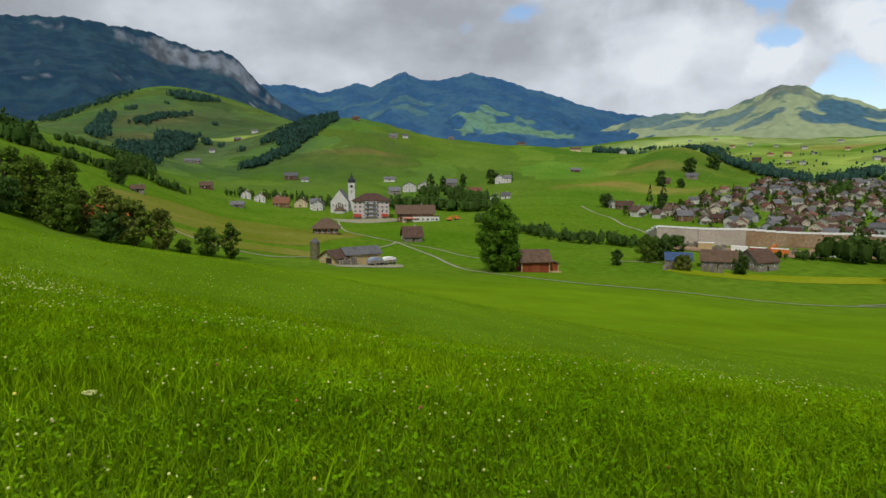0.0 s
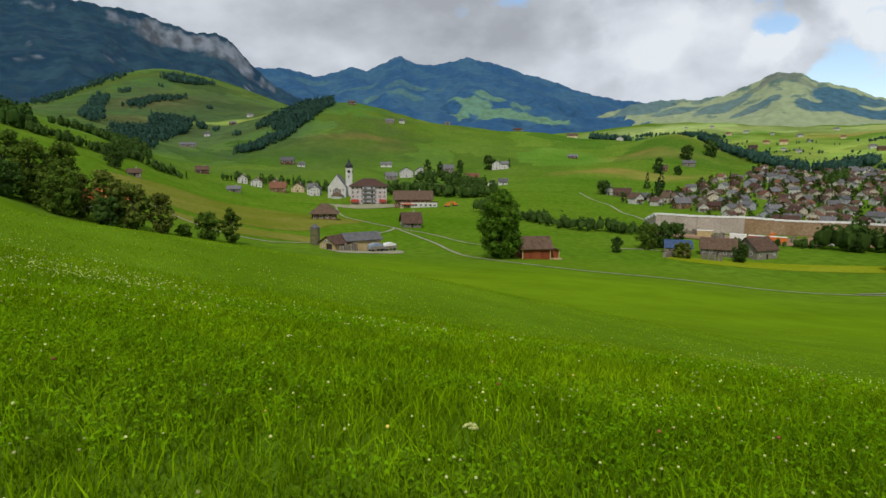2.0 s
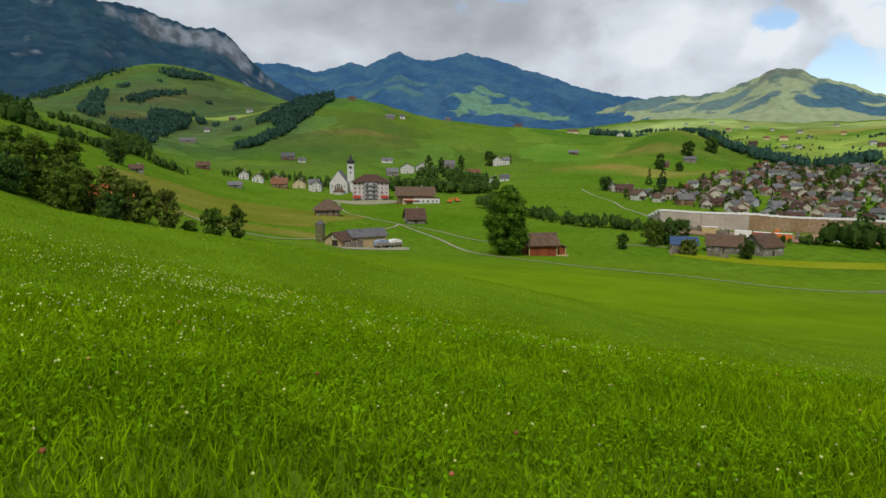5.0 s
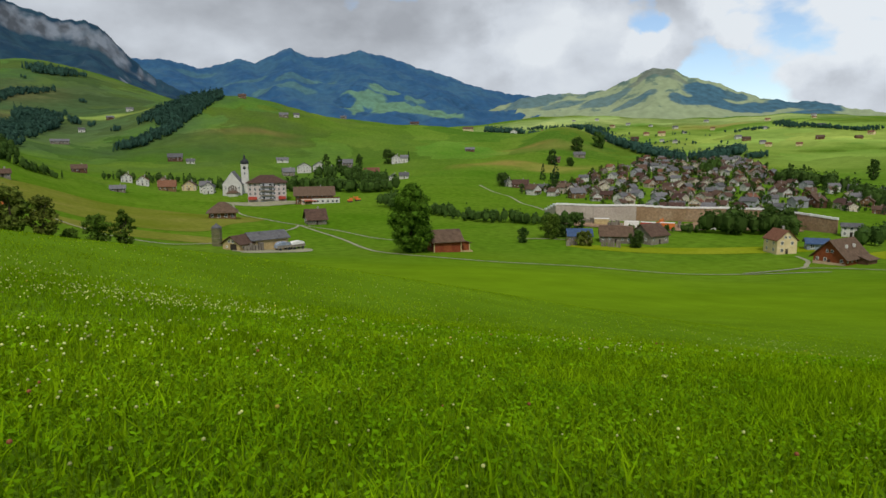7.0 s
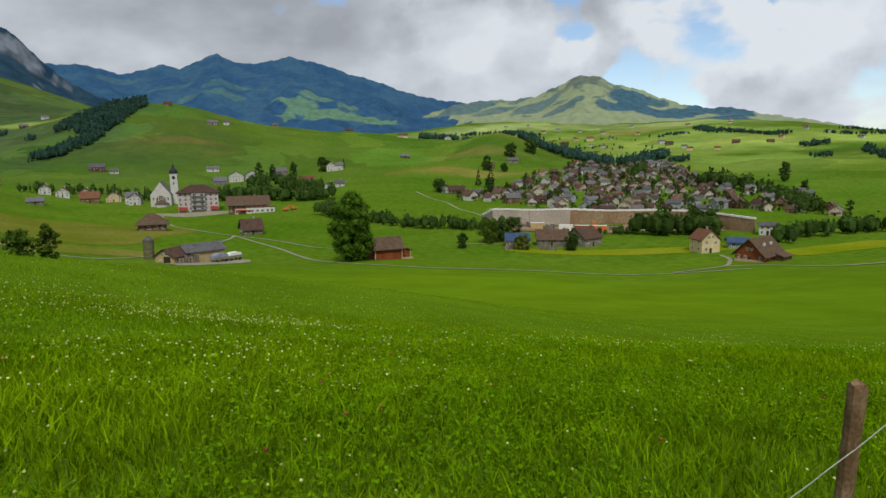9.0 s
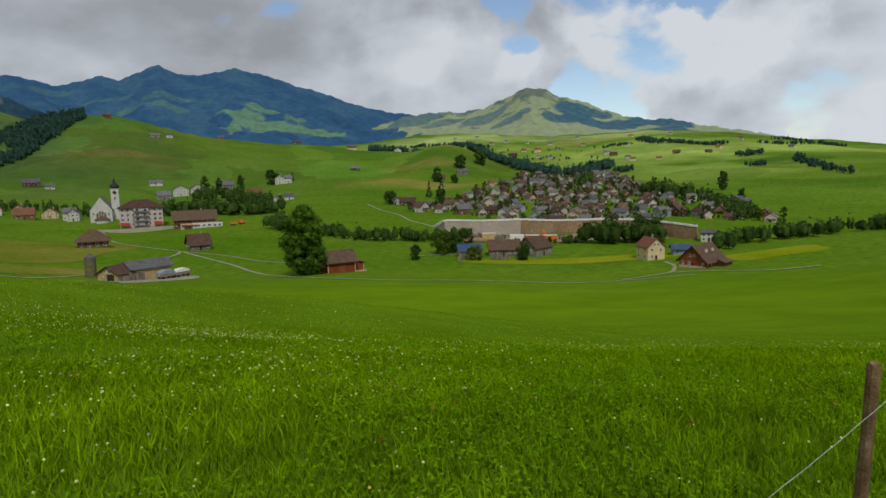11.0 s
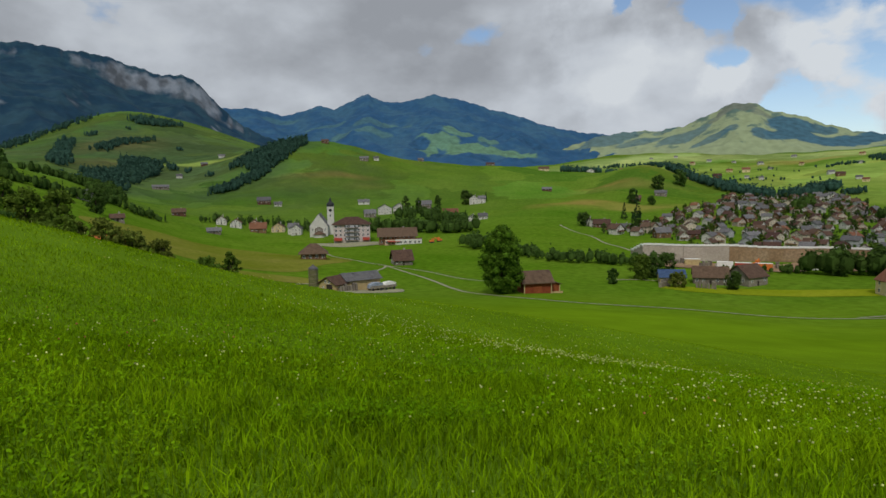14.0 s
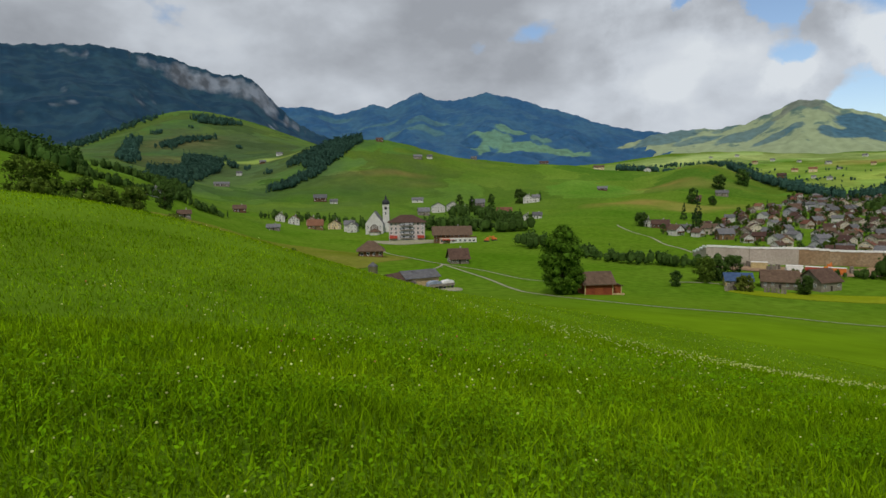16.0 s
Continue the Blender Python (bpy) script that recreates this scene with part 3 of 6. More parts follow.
RED_PAINT = surface("red_awning_cloth", [(0.3, (0.33, 0.05, 0.035)), (0.7, (0.42, 0.085, 0.06))], scale=2, fine=0.1)
ORANGE_PAINT = surface("orange_machine_paint", [(0.3, (0.55, 0.14, 0.03)), (0.7, (0.62, 0.2, 0.05))], scale=2, fine=0.15)
BLUE_GREY = surface("blue_grey_tarpaulin", [(0.3, (0.16, 0.20, 0.27)), (0.7, (0.34, 0.38, 0.44))], scale=0.6, fine=0.3)
BARK = surface("grey_brown_bark", [(0.3, (0.045, 0.035, 0.025)), (0.7, (0.11, 0.085, 0.06))], scale=2.5, fine=0.3, bump=0.4)
POST_WOOD = surface("weathered_post_wood", [(0.25, (0.075, 0.043, 0.020)), (0.5, (0.16, 0.098, 0.050)), (0.75, (0.27, 0.185, 0.11))], scale=14, detail=8, fine=0.35, fine_scale=90, bump=0.5, bump_scale=70)
WIRE = surface("pale_fence_wire", [(0.3, (0.42, 0.44, 0.36)), (0.7, (0.58, 0.60, 0.50))], scale=40, fine=0.2, rough=0.5)


def leafy(name, dark, light, translucent=0.25, spread=0.12, spec=0.02, vary=0.45):
    """Leaves: each island its own shade."""
    m = surface(name, [(0.3, dark), (0.7, light)], scale=0.35, fine=0.25, fine_scale=3, rough=0.7, spread=spread, translucent=translucent, spec=spec)
    nt = m.node_tree
    N, L = nt.nodes.new, nt.links.new
    b = nt.nodes["Principled BSDF"]
    sock = b.inputs["Base Color"].links[0].from_socket
    g, mr, sc = N("ShaderNodeNewGeometry"), N("ShaderNodeMapRange"), N("ShaderNodeVectorMath")
    mr.inputs["To Min"].default_value, mr.inputs["To Max"].default_value = 1 - vary, 1 + vary
    L(g.outputs["Random Per Island"], mr.inputs[0])
    sc.operation = "SCALE"
    L(sock, sc.inputs[0])
    L(mr.outputs[0], sc.inputs[3])
    L(sc.outputs[0], b.inputs["Base Color"])
    for n in nt.nodes:
        if n.type == "BSDF_TRANSLUCENT":
            L(sc.outputs[0], n.inputs["Color"])
    return m


LEAF_LINDEN = leafy("linden_leaves", (0.045, 0.10, 0.008), (0.09, 0.165, 0.015))
LEAF_DARK = leafy("dark_leaves", (0.045, 0.092, 0.018), (0.078, 0.135, 0.028), translucent=0.35, vary=0.35)
LEAF_MID = leafy("green_leaves", (0.065, 0.118, 0.014), (0.115, 0.172, 0.024), translucent=0.35, vary=0.4)
LEAF_OLIVE = leafy("olive_leaves", (0.095, 0.13, 0.02), (0.155, 0.185, 0.034), translucent=0.35)
LEAF_FIR = leafy("fir_needles", (0.024, 0.055, 0.02), (0.042, 0.085, 0.028))
# leaves of distant woods, with blue haze put into their colour
LEAF_HAZE = leafy("hazed_wood_leaves", (0.034, 0.084, 0.062), (0.052, 0.110, 0.078), translucent=0.3, vary=0.22)
BLADE = leafy("grass_blades", (0.128, 0.243, 0.001), (0.218, 0.350, 0.003), translucent=0.40, spread=0, vary=0.55)
# lighter copy of the blades, its sunlit look put into the colour
BLADE_FAR = leafy("short_sunlit_grass", (0.152, 0.268, 0.002), (0.240, 0.368, 0.006), translucent=0.40, spread=0, vary=0.3)
CLOVER_LEAF = leafy("clover_leaves", (0.082, 0.190, 0.001), (0.142, 0.265, 0.003), translucent=0.25, spread=0)
PETAL_WHITE = leafy("white_clover_heads", (0.50, 0.53, 0.17), (0.64, 0.66, 0.28), translucent=0.25, spread=0)
PETAL_RED = leafy("red_clover_heads", (0.30, 0.10, 0.045), (0.40, 0.15, 0.07), translucent=0.1, spread=0)
PETAL_YELLOW = leafy("yellow_flower_heads", (0.55, 0.45, 0.06), (0.65, 0.55, 0.12), translucent=0.1, spread=0)


# ---- builders ----
def part(name, bm, material, parent, label=""):
    me = bpy.data.meshes.new(name)
    bm.to_mesh(me)
    bm.free()
    me.materials.append(material)
    return share(name, me, parent, label)


def share(name, me, parent, label="", loc=None, rz=0.0):
    ob = new(name, me)
    ob.parent = parent
    if loc:
        ob.location = loc
        ob.rotation_euler = (0, 0, rz)
    if label:
        ob["label"] = label
    return ob


def cell(bm, x0, x1, y0, y1, z0, z1, bevel=0.0):
    """A box between two corners, its edges bevelled if asked."""
    v = [bm.verts.new(p) for p in ((x0, y0, z0), (x1, y0, z0), (x1, y1, z0), (x0, y1, z0), (x0, y0, z1), (x1, y0, z1), (x1, y1, z1), (x0, y1, z1))]
    fs = [bm.faces.new([v[i] for i in q]) for q in ((3, 2, 1, 0), (4, 5, 6, 7), (0, 1, 5, 4), (1, 2, 6, 5), (2, 3, 7, 6), (3, 0, 4, 7))]
    if bevel:
        bmesh.ops.bevel(bm, geom=list({e for f in fs for e in f.edges}), offset=bevel, segments=1, affect="EDGES")


def prism(bm, outline, y0, y1):
    """A solid between y0 and y1 from an outline in x and z."""
    a = [bm.verts.new((x, y0, z)) for x, z in outline]
    b = [bm.verts.new((x, y1, z)) for x, z in outline]
    n = len(a)
    bm.faces.new(a)
    bm.faces.new(b[::-1])
    for i in range(n):
        bm.faces.new((a[(i + 1) % n], a[i], b[i], b[(i + 1) % n]))
    bmesh.ops.recalc_face_normals(bm, faces=bm.faces[:])


def lathe(bm, rings, n=16, x=0.0, y=0.0):
    """A turned solid from (radius, height) pairs."""
    loops = [[bm.verts.new((x + r * math.cos(2 * math.pi * i / n), y + r * math.sin(2 * math.pi * i / n), z)) for i in range(n)] for r, z in rings]
    for a, b in zip(loops, loops[1:]):
        for i in range(n):
            bm.faces.new((a[i], a[(i + 1) % n], b[(i + 1) % n], b[i]))
    bm.faces.new(loops[0][::-1])
    bm.faces.new(loops[-1])


def thing(name, label, category, m, group="", kind=""):
    ob = new(name)
    ob.matrix_basis = m
    ob.empty_display_size = 0.2
    return tagged(ob, label, category, group, kind)


WINDOWS = {}


def window_mesh(w, h, deep=0.06):
    """Glass and frame meshes of one size, kept for all alike windows; they face -y."""
    key = (round(w, 2), round(h, 2))
    if key not in WINDOWS:
        g, f = bmesh.new(), bmesh.new()
        cell(g, -w / 2, w / 2, -deep * 0.5, deep, -h / 2, h / 2)
        t = 0.09
        cell(f, -w / 2 - t, w / 2 + t, -deep, deep, -h / 2 - t, -h / 2)
        cell(f, -w / 2 - t, w / 2 + t, -deep, deep, h / 2, h / 2 + t)
        cell(f, -w / 2 - t, -w / 2, -deep, deep, -h / 2, h / 2)
        cell(f, w / 2, w / 2 + t, -deep, deep, -h / 2, h / 2)
        cell(f, -0.04, 0.04, -deep, deep, -h / 2, h / 2)
        out = []
        for n, b, m in (("window", f, FRAME_WHITE), ("pane", g, GLASS)):
            me = bpy.data.meshes.new(n)
            b.to_mesh(me)
            b.free()
            me.materials.append(m)
            out.append(me)
        WINDOWS[key] = out
    return WINDOWS[key]


def add_window(parent, x, y, z, w=1.1, h=1.3, rz=0.0):
    f, g = window_mesh(w, h)
    win = share("window", f, parent, "", (x, y, z), rz)
    share("pane", g, win)


def gable_house(name, label, w, d, h, rise, walls, roof, m, group="", eave=0.7, ridge="x", rows=2, cols=3, chimney=True, door=True, win=(1.0, 1.25), gable=None, side=2, category="house", thick=0.25, balcony=None):
    """A house with its front on -y. ridge 'x': eaves to the front; 'y': a gable to the front. Parts: wall, roof, windows, door, chimney."""
    e = thing(name, label, category, m, group)
    b = bmesh.new()
    span, run = (d, w) if ridge == "x" else (w, d)
    outline = [(-span / 2, -1.5), (span / 2, -1.5), (span / 2, h), (0, h + rise), (-span / 2, h)]
    prism(b, outline, -run / 2, run / 2)
    turn = Matrix.Rotation(radians(90), 4, "Z") if ridge == "x" else Matrix.Identity(4)
    b.transform(turn)
    part("wall", b, walls, e)
    b = bmesh.new()
    k = rise / (span / 2)
    for s in (-1, 1):
        x0, x1 = 0, s * (span / 2 + eave)
        z0, z1 = h + rise + 0.02, h - k * eave + 0.02
        prism(b, [(x0, z0), (x1, z1), (x1, z1 + thick), (x0, z0 + thick)], -run / 2 - eave, run / 2 + eave)
    b.transform(turn)
    part("roof", b, roof, e)
    floor = h / rows
    for i in range(rows):
        for j in range(cols):
            if door and i == 0 and j == cols // 2:
                continue
            x = (j + 0.5) / cols * w - w / 2
            add_window(e, x, -d / 2 - 0.03, floor * (i + 0.55), *win)
        for j in range(side):
            y = (j + 0.5) / side * d - d / 2
            add_window(e, w / 2 + 0.03, y, floor * (i + 0.55), *win, rz=radians(90))
            add_window(e, -w / 2 - 0.03, y, floor * (i + 0.55), *win, rz=radians(-90))
    if ridge == "y" and rise > 1.8:
        add_window(e, -0.9, -d / 2 - 0.03, h + rise * 0.3, 0.9, 1.0)
        add_window(e, 0.9, -d / 2 - 0.03, h + rise * 0.3, 0.9, 1.0)
    if door:
        b = bmesh.new()
        cell(b, -0.55, 0.55, -d / 2 - 0.07, -d / 2 + 0.05, -0.1, 2.1, 0.02)
        part("door", b, DOOR_AND_SHADE, e)
    if chimney:
        b = bmesh.new()
        cell(b, w * 0.18 - 0.4, w * 0.18 + 0.4, d * 0.12 - 0.4, d * 0.12 + 0.4, h + rise * 0.4, h + rise + 1.1, 0.04)
        cell(b, w * 0.18 - 0.5, w * 0.18 + 0.5, d * 0.12 - 0.5, d * 0.12 + 0.5, h + rise + 1.1, h + rise + 1.25)
        part("chimney", b, STONE, e)
    if balcony:
        b = bmesh.new()
        z = floor
        cell(b, -w * 0.42, w * 0.42, -d / 2 - 1.3, -d / 2 - 0.02, z - 0.15, z)
        cell(b, -w * 0.42, w * 0.42, -d / 2 - 1.3, -d / 2 - 1.22, z, z + 0.95)
        part("balcony", b, balcony, e)
    if gable:
        b = bmesh.new()
        prism(b, [(-span / 2 + 0.1, h), (span / 2 - 0.1, h), (0, h + rise - 0.1)], -run / 2 - 0.06, -run / 2 - 0.01)
        b.transform(turn)
        part("gable_cladding", b, gable, e)
    return e


def hip_house(name, label, w, d, h, rise, walls, roof, m, group="", eave=1.0, rows=2, cols=4, ridge_len=0.4, category="house", win=(1.1, 1.4), rows_side=2):
    e = thing(name, label, category, m, group)
    b = bmesh.new()
    cell(b, -w / 2, w / 2, -d / 2, d / 2, -1.5, h)
    part("wall", b, walls, e)
    b = bmesh.new()
    lo = [b.verts.new((sx * (w / 2 + eave), sy * (d / 2 + eave), h - 0.1)) for sx, sy in ((-1, -1), (1, -1), (1, 1), (-1, 1))]
    lo2 = [b.verts.new((sx * (w / 2 + eave), sy * (d / 2 + eave), h + 0.15)) for sx, sy in ((-1, -1), (1, -1), (1, 1), (-1, 1))]
    t = [b.verts.new((s * w * ridge_len / 2, 0, h + rise)) for s in (-1, 1)]
    b.faces.new(lo[::-1])
    for i in range(4):
        b.faces.new((lo[i], lo[(i + 1) % 4], lo2[(i + 1) % 4], lo2[i]))
    b.faces.new((lo2[0], lo2[1], t[1], t[0]))
    b.faces.new((lo2[1], lo2[2], t[1]))
    b.faces.new((lo2[2], lo2[3], t[0], t[1]))
    b.faces.new((lo2[3], lo2[0], t[0]))
    part("roof", b, roof, e)
    for i in range(rows):
        for j in range(cols):
            add_window(e, (j + 0.5) / cols * w - w / 2, -d / 2 - 0.03, h / rows * (i + 0.55), *win)
        for j in range(rows_side):
            add_window(e, w / 2 + 0.03, (j + 0.5) / rows_side * d - d / 2, h / rows * (i + 0.55), *win, rz=radians(90))
            add_window(e, -w / 2 - 0.03, (j + 0.5) / rows_side * d - d / 2, h / rows * (i + 0.55), *win, rz=radians(-90))
    return e


def spot(x, y, turn=0.0, sink=0.0, scale=1.0):
    """A pose on the ground; turn 0 faces the front (-y) to the viewer's start."""
    return Matrix.LocRotScale((x, y, ground_at(x, y) - sink), Euler((0, 0, radians(turn))), (scale, scale, scale))


def facing(x, y):
    """The turn by which a front on -y looks back to the meadow."""
    return -math.degrees(math.atan2(x, y))


# ---- trees ----
def leaf_cloud(rng, centres, radii, per, size):
    """Quads scattered through balls, leaning outwards; returns vertices and faces."""
    n = len(centres) * per
    c = np.repeat(centres, per, 0)
    rad = np.repeat(radii, per)
    d = rng.normal(size=(n, 3))
    d /= np.linalg.norm(d, axis=1)[:, None]
    p = c + d * (rad * rng.random(n) ** 0.4)[:, None] * np.array([1, 1, 0.8])
    nrm = d + rng.normal(size=(n, 3)) * 0.6 + np.array([0, 0, 0.4])
    nrm /= np.linalg.norm(nrm, axis=1)[:, None]
    t = np.cross(nrm, rng.normal(size=(n, 3)))
    t /= np.linalg.norm(t, axis=1)[:, None]
    b = np.cross(nrm, t)
    s = size * (0.6 + 0.8 * rng.random(n))[:, None]
    v = np.stack([p - t * s, p - b * s * 0.6, p + t * s, p + b * s * 0.6], 1).reshape(-1, 3)
    return v, np.arange(n * 4).reshape(n, 4)


def lump_grid():
    """A unit ball of 24 four-sided faces."""
    v, f = [], []
    for ax in range(3):
        for s in (-1, 1):
            k = len(v)
            for i in (-1, 0, 1):
                for j in (-1, 0, 1):
                    p = [0, 0, 0]
                    p[ax], p[(ax + 1) % 3], p[(ax + 2) % 3] = s, i * s, j
                    q = np.array(p, float)
                    v.append(q / np.linalg.norm(q))
            f += [(k + a, k + a + 3, k + a + 4, k + a + 1) for a in (0, 1, 3, 4)]
    return np.array(v), np.array(f)


LUMP_V, LUMP_F = lump_grid()


def lumps(rng, centres, radii, tall=1.0):
    """Knobbly foliage cores that fill the inside of a crown."""
    n = len(centres)
    r = np.asarray(radii)[:, None, None] * (0.86 + 0.28 * rng.random((n, len(LUMP_V), 1)))
    v = np.asarray(centres)[:, None, :] + LUMP_V[None] * r * np.array([1, 1, tall])
    f = LUMP_F[None] + (np.arange(n) * len(LUMP_V))[:, None, None]
    return v.reshape(-1, 3), f.reshape(-1, 4)


def merge(*pieces):
    V, F, n0 = [], [], 0
    for v, f in pieces:
        V.append(v)
        F.append(f + n0)
        n0 += len(v)
    return np.concatenate(V), np.concatenate(F)


def limb(bm, a, b, r0, r1, n=7):
    a, b = Vector(a), Vector(b)
    q = (b - a).to_track_quat("Z", "Y").to_matrix()
    lo = [bm.verts.new(a + q @ Vector((r0 * math.cos(2 * math.pi * i / n), r0 * math.sin(2 * math.pi * i / n), 0))) for i in range(n)]
    hi = [bm.verts.new(b + q @ Vector((r1 * math.cos(2 * math.pi * i / n), r1 * math.sin(2 * math.pi * i / n), 0))) for i in range(n)]
    for i in range(n):
        bm.faces.new((lo[i], lo[(i + 1) % n], hi[(i + 1) % n], hi[i]))
    bm.faces.new(hi)


def tree(name, label, h, width, m, leaf, seed=1, base=0.15, clumps=60, per=50, size=0.4, columnar=0.5, group="", trunk=None):
    """A broadleaf tree: tapered trunk, limbs and a crown of leaf clumps. columnar: 0 round, 1 a column."""
    rng = np.random.default_rng(seed)
    e = thing(name, label, "tree", m, group)
    bm = bmesh.new()
    r = trunk or h * 0.028
    limb(bm, (0, 0, -0.6), (0, 0, h * base), r * 1.25, r)
    limb(bm, (0, 0, h * base), (rng.normal() * 0.02 * h, rng.normal() * 0.02 * h, h * 0.8), r, r * 0.25)
    z0 = h * base
    cs, rad = [], []
    while len(cs) < clumps:
        u = rng.random()
        prof = max(0.3, 1 - (2 * u - 1) ** 2) ** 0.5 if columnar < 0.5 else min(1, (u * 6) ** 0.6) * min(1, ((1 - u) * 3.2) ** 0.6)
        prof = max(prof, 0.18)
        ang, q = rng.random() * 2 * math.pi, rng.random() ** 0.45
        wob = 1 + 0.16 * math.sin(3 * ang + seed) * math.sin(5 * u + seed)
        rr = width / 2 * prof * q * wob * 0.86
        cs.append((math.cos(ang) * rr, math.sin(ang) * rr, z0 + u * (h - z0) * 0.95))
        rad.append(width * ((0.12 if columnar < 0.5 else 0.10) + 0.06 * rng.random()))
    for c in cs[:: max(1, clumps // 14)]:
        f = 0.35 + 0.4 * rng.random()
        limb(bm, (0, 0, z0 + (c[2] - z0) * f * 0.9), c, r * 0.35, r * 0.08, 5)
    part("trunk", bm, BARK, e)
    v, f = merge(leaf_cloud(rng, np.array(cs), np.array(rad), per, size), lumps(rng, np.array(cs)[::2], np.array(rad)[::2] * 0.55))
    me = bpy.data.meshes.new("crown")
    fill(me, v, f)
    me.materials.append(leaf)
    share("crown", me, e)
    return e


def fir(name, label, h, width, m, seed=1, group=""):
    rng = np.random.default_rng(seed)
    e = thing(name, label, "tree", m, group)
    bm = bmesh.new()
    limb(bm, (0, 0, -0.5), (0, 0, h * 0.96), h * 0.018, h * 0.003)
    part("trunk", bm, BARK, e)
    cs, rad = [], []
    for k in range(70):
        u = rng.random() ** 1.3
        ang = rng.random() * 2 * math.pi
        rr = width / 2 * (1 - u) * (0.55 + 0.4 * rng.random())
        cs.append((math.cos(ang) * rr, math.sin(ang) * rr, h * (0.08 + 0.9 * u)))
        rad.append(width * 0.09 * (1.2 - u))
    v, f = merge(leaf_cloud(rng, np.array(cs), np.array(rad), 20, h * 0.026), lumps(rng, np.array(cs)[::2], np.array(rad)[::2] * 0.75))
    me = bpy.data.meshes.new("crown")
    fill(me, v, f)
    me.materials.append(LEAF_FIR)
    share("crown", me, e)
    return e


def woods(name, label, places, leaf, seed=3, firs=0.2, quads=42):
    """Far woods and hedges as one mesh: places are (x, y, tree height)."""
    rng = np.random.default_rng(seed)
    V, F, n0 = [], [], 0
    for x, y, h in places:
        z = ground_at(x, y)
        k = max(5, quads // 6)
        if rng.random() < firs:
            u = rng.random(k)
            ang = rng.random(k) * 2 * math.pi
            rr = h * 0.15 * (1 - u)
            core, fat, tall = h * 0.42, h * 0.10, 3.2
            c = np.stack([np.cos(ang) * rr, np.sin(ang) * rr, h * (0.1 + 0.95 * u)], 1)
            rad = h * 0.10 * (1.15 - u)
        else:
            u = rng.random(k)
            ang = rng.random(k) * 2 * math.pi
            rr = h * 0.30 * np.sqrt(rng.random(k)) * (1 - np.abs(2 * u - 0.9) ** 2 * 0.8)
            c = np.stack([np.cos(ang) * rr, np.sin(ang) * rr, h * (0.15 + 0.75 * u)], 1)
            rad = np.full(k, h * 0.17)
            core, fat, tall = h * 0.46, h * 0.24, 1.4
        v, f = merge(leaf_cloud(rng, c + np.array([x, y, z - 0.3]), rad * 0.9, 8, h * 0.066), lumps(rng, [(x, y, z + core)], [fat], tall))
        V.append(v)
        F.append(f + n0)
        n0 += len(v)
    me = bpy.data.meshes.new(name)
    fill(me, np.concatenate(V), np.concatenate(F))
    me.materials.append(leaf)
    return tagged(new(name, me), label, "woods", kind="stuff")


def band(points, half, n, h0, h1, seed):
    """n tree places within half a width of a line through points."""
    rng = np.random.default_rng(seed)
    p = np.array(points, float)
    seg = np.hypot(*np.diff(p, axis=0).T)
    cum = np.concatenate([[0], np.cumsum(seg)])
    s = rng.random(n) * cum[-1]
    x, y = np.interp(s, cum, p[:, 0]), np.interp(s, cum, p[:, 1])
    return [(a + rng.uniform(-1, 1) * half * 0.8, b + rng.uniform(-1, 1) * half * 0.8, h0 + (h1 - h0) * rng.random()) for a, b in zip(x, y)]


def ribbon(name, points, width, material, label, lift=0.12, kind="structure", category="path"):
    """A track draped on the ground along a smooth line."""
    p = np.array(points, float)
    tt = np.linspace(0, len(p) - 1, (len(p) - 1) * 14 + 1)
    i = np.minimum(tt.astype(int), len(p) - 2)
    f = (tt - i)[:, None]
    g = lambda k: p[np.clip(i + k, 0, len(p) - 1)]
    c = cubic(g(-1), g(0), g(1), g(2), f)
    d = np.gradient(c, axis=0)
    d /= np.linalg.norm(d, axis=1)[:, None]
    nrm = np.stack([-d[:, 1], d[:, 0]], 1)
    offs = np.linspace(-width / 2, width / 2, 5)
    xs = c[:, :1] + nrm[:, :1] * offs
    ys = c[:, 1:] + nrm[:, 1:] * offs
    return tagged(sheet(name, xs, ys, height(xs, ys) + lift, material), label, category, kind=kind)


def patch(name, cx, cy, rx, ry, turn, material, label, lift=0.10, power=4.0):
    """A field draped on the ground, with a rounded four-sided outline."""
    u = np.linspace(0, 1, 34) ** 0.8
    a = np.linspace(0, 2 * math.pi, 129)
    U, A = np.meshgrid(u, a, indexing="ij")
    rad = (np.abs(np.cos(A)) ** power + np.abs(np.sin(A)) ** power) ** (-1 / power) * (1 + 0.05 * np.sin(5 * A + cx))
    lx, ly = U * rad * np.cos(A) * rx, U * rad * np.sin(A) * ry
    c, s = math.cos(radians(turn)), math.sin(radians(turn))
    xs, ys = cx + lx * c - ly * s, cy + lx * s + ly * c
    return tagged(sheet(name, xs, ys, height(xs, ys) + lift, material), label, "field", kind="structure")

# ---- tracks and fields ----
ribbon("track", [(-21, 281), (-12, 258), (-3, 232), (3, 208), (10, 190), (30, 160), (56, 150), (83, 141), (118, 140)], 1.25, GRAVEL, "pale gravel farm track curving across the meadow")
ribbon("track", [(-69, 417), (-60, 370), (-48, 325), (-33, 296), (-21, 281)], 1.2, GRAVEL, "pale gravel farm track to the church village", lift=0.16)
ribbon("track", [(-21, 281), (-4, 262), (8, 238), (14, 230), (19, 226)], 1.0, GRAVEL, "narrow gravel track past the linden tree", lift=0.14)
ribbon("track", [(-110, 235), (-80, 216), (-60, 207), (-52, 208), (-40, 222), (-24, 262), (-21, 281)], 1.2, GRAVEL, "pale gravel track to the farm", lift=0.18)
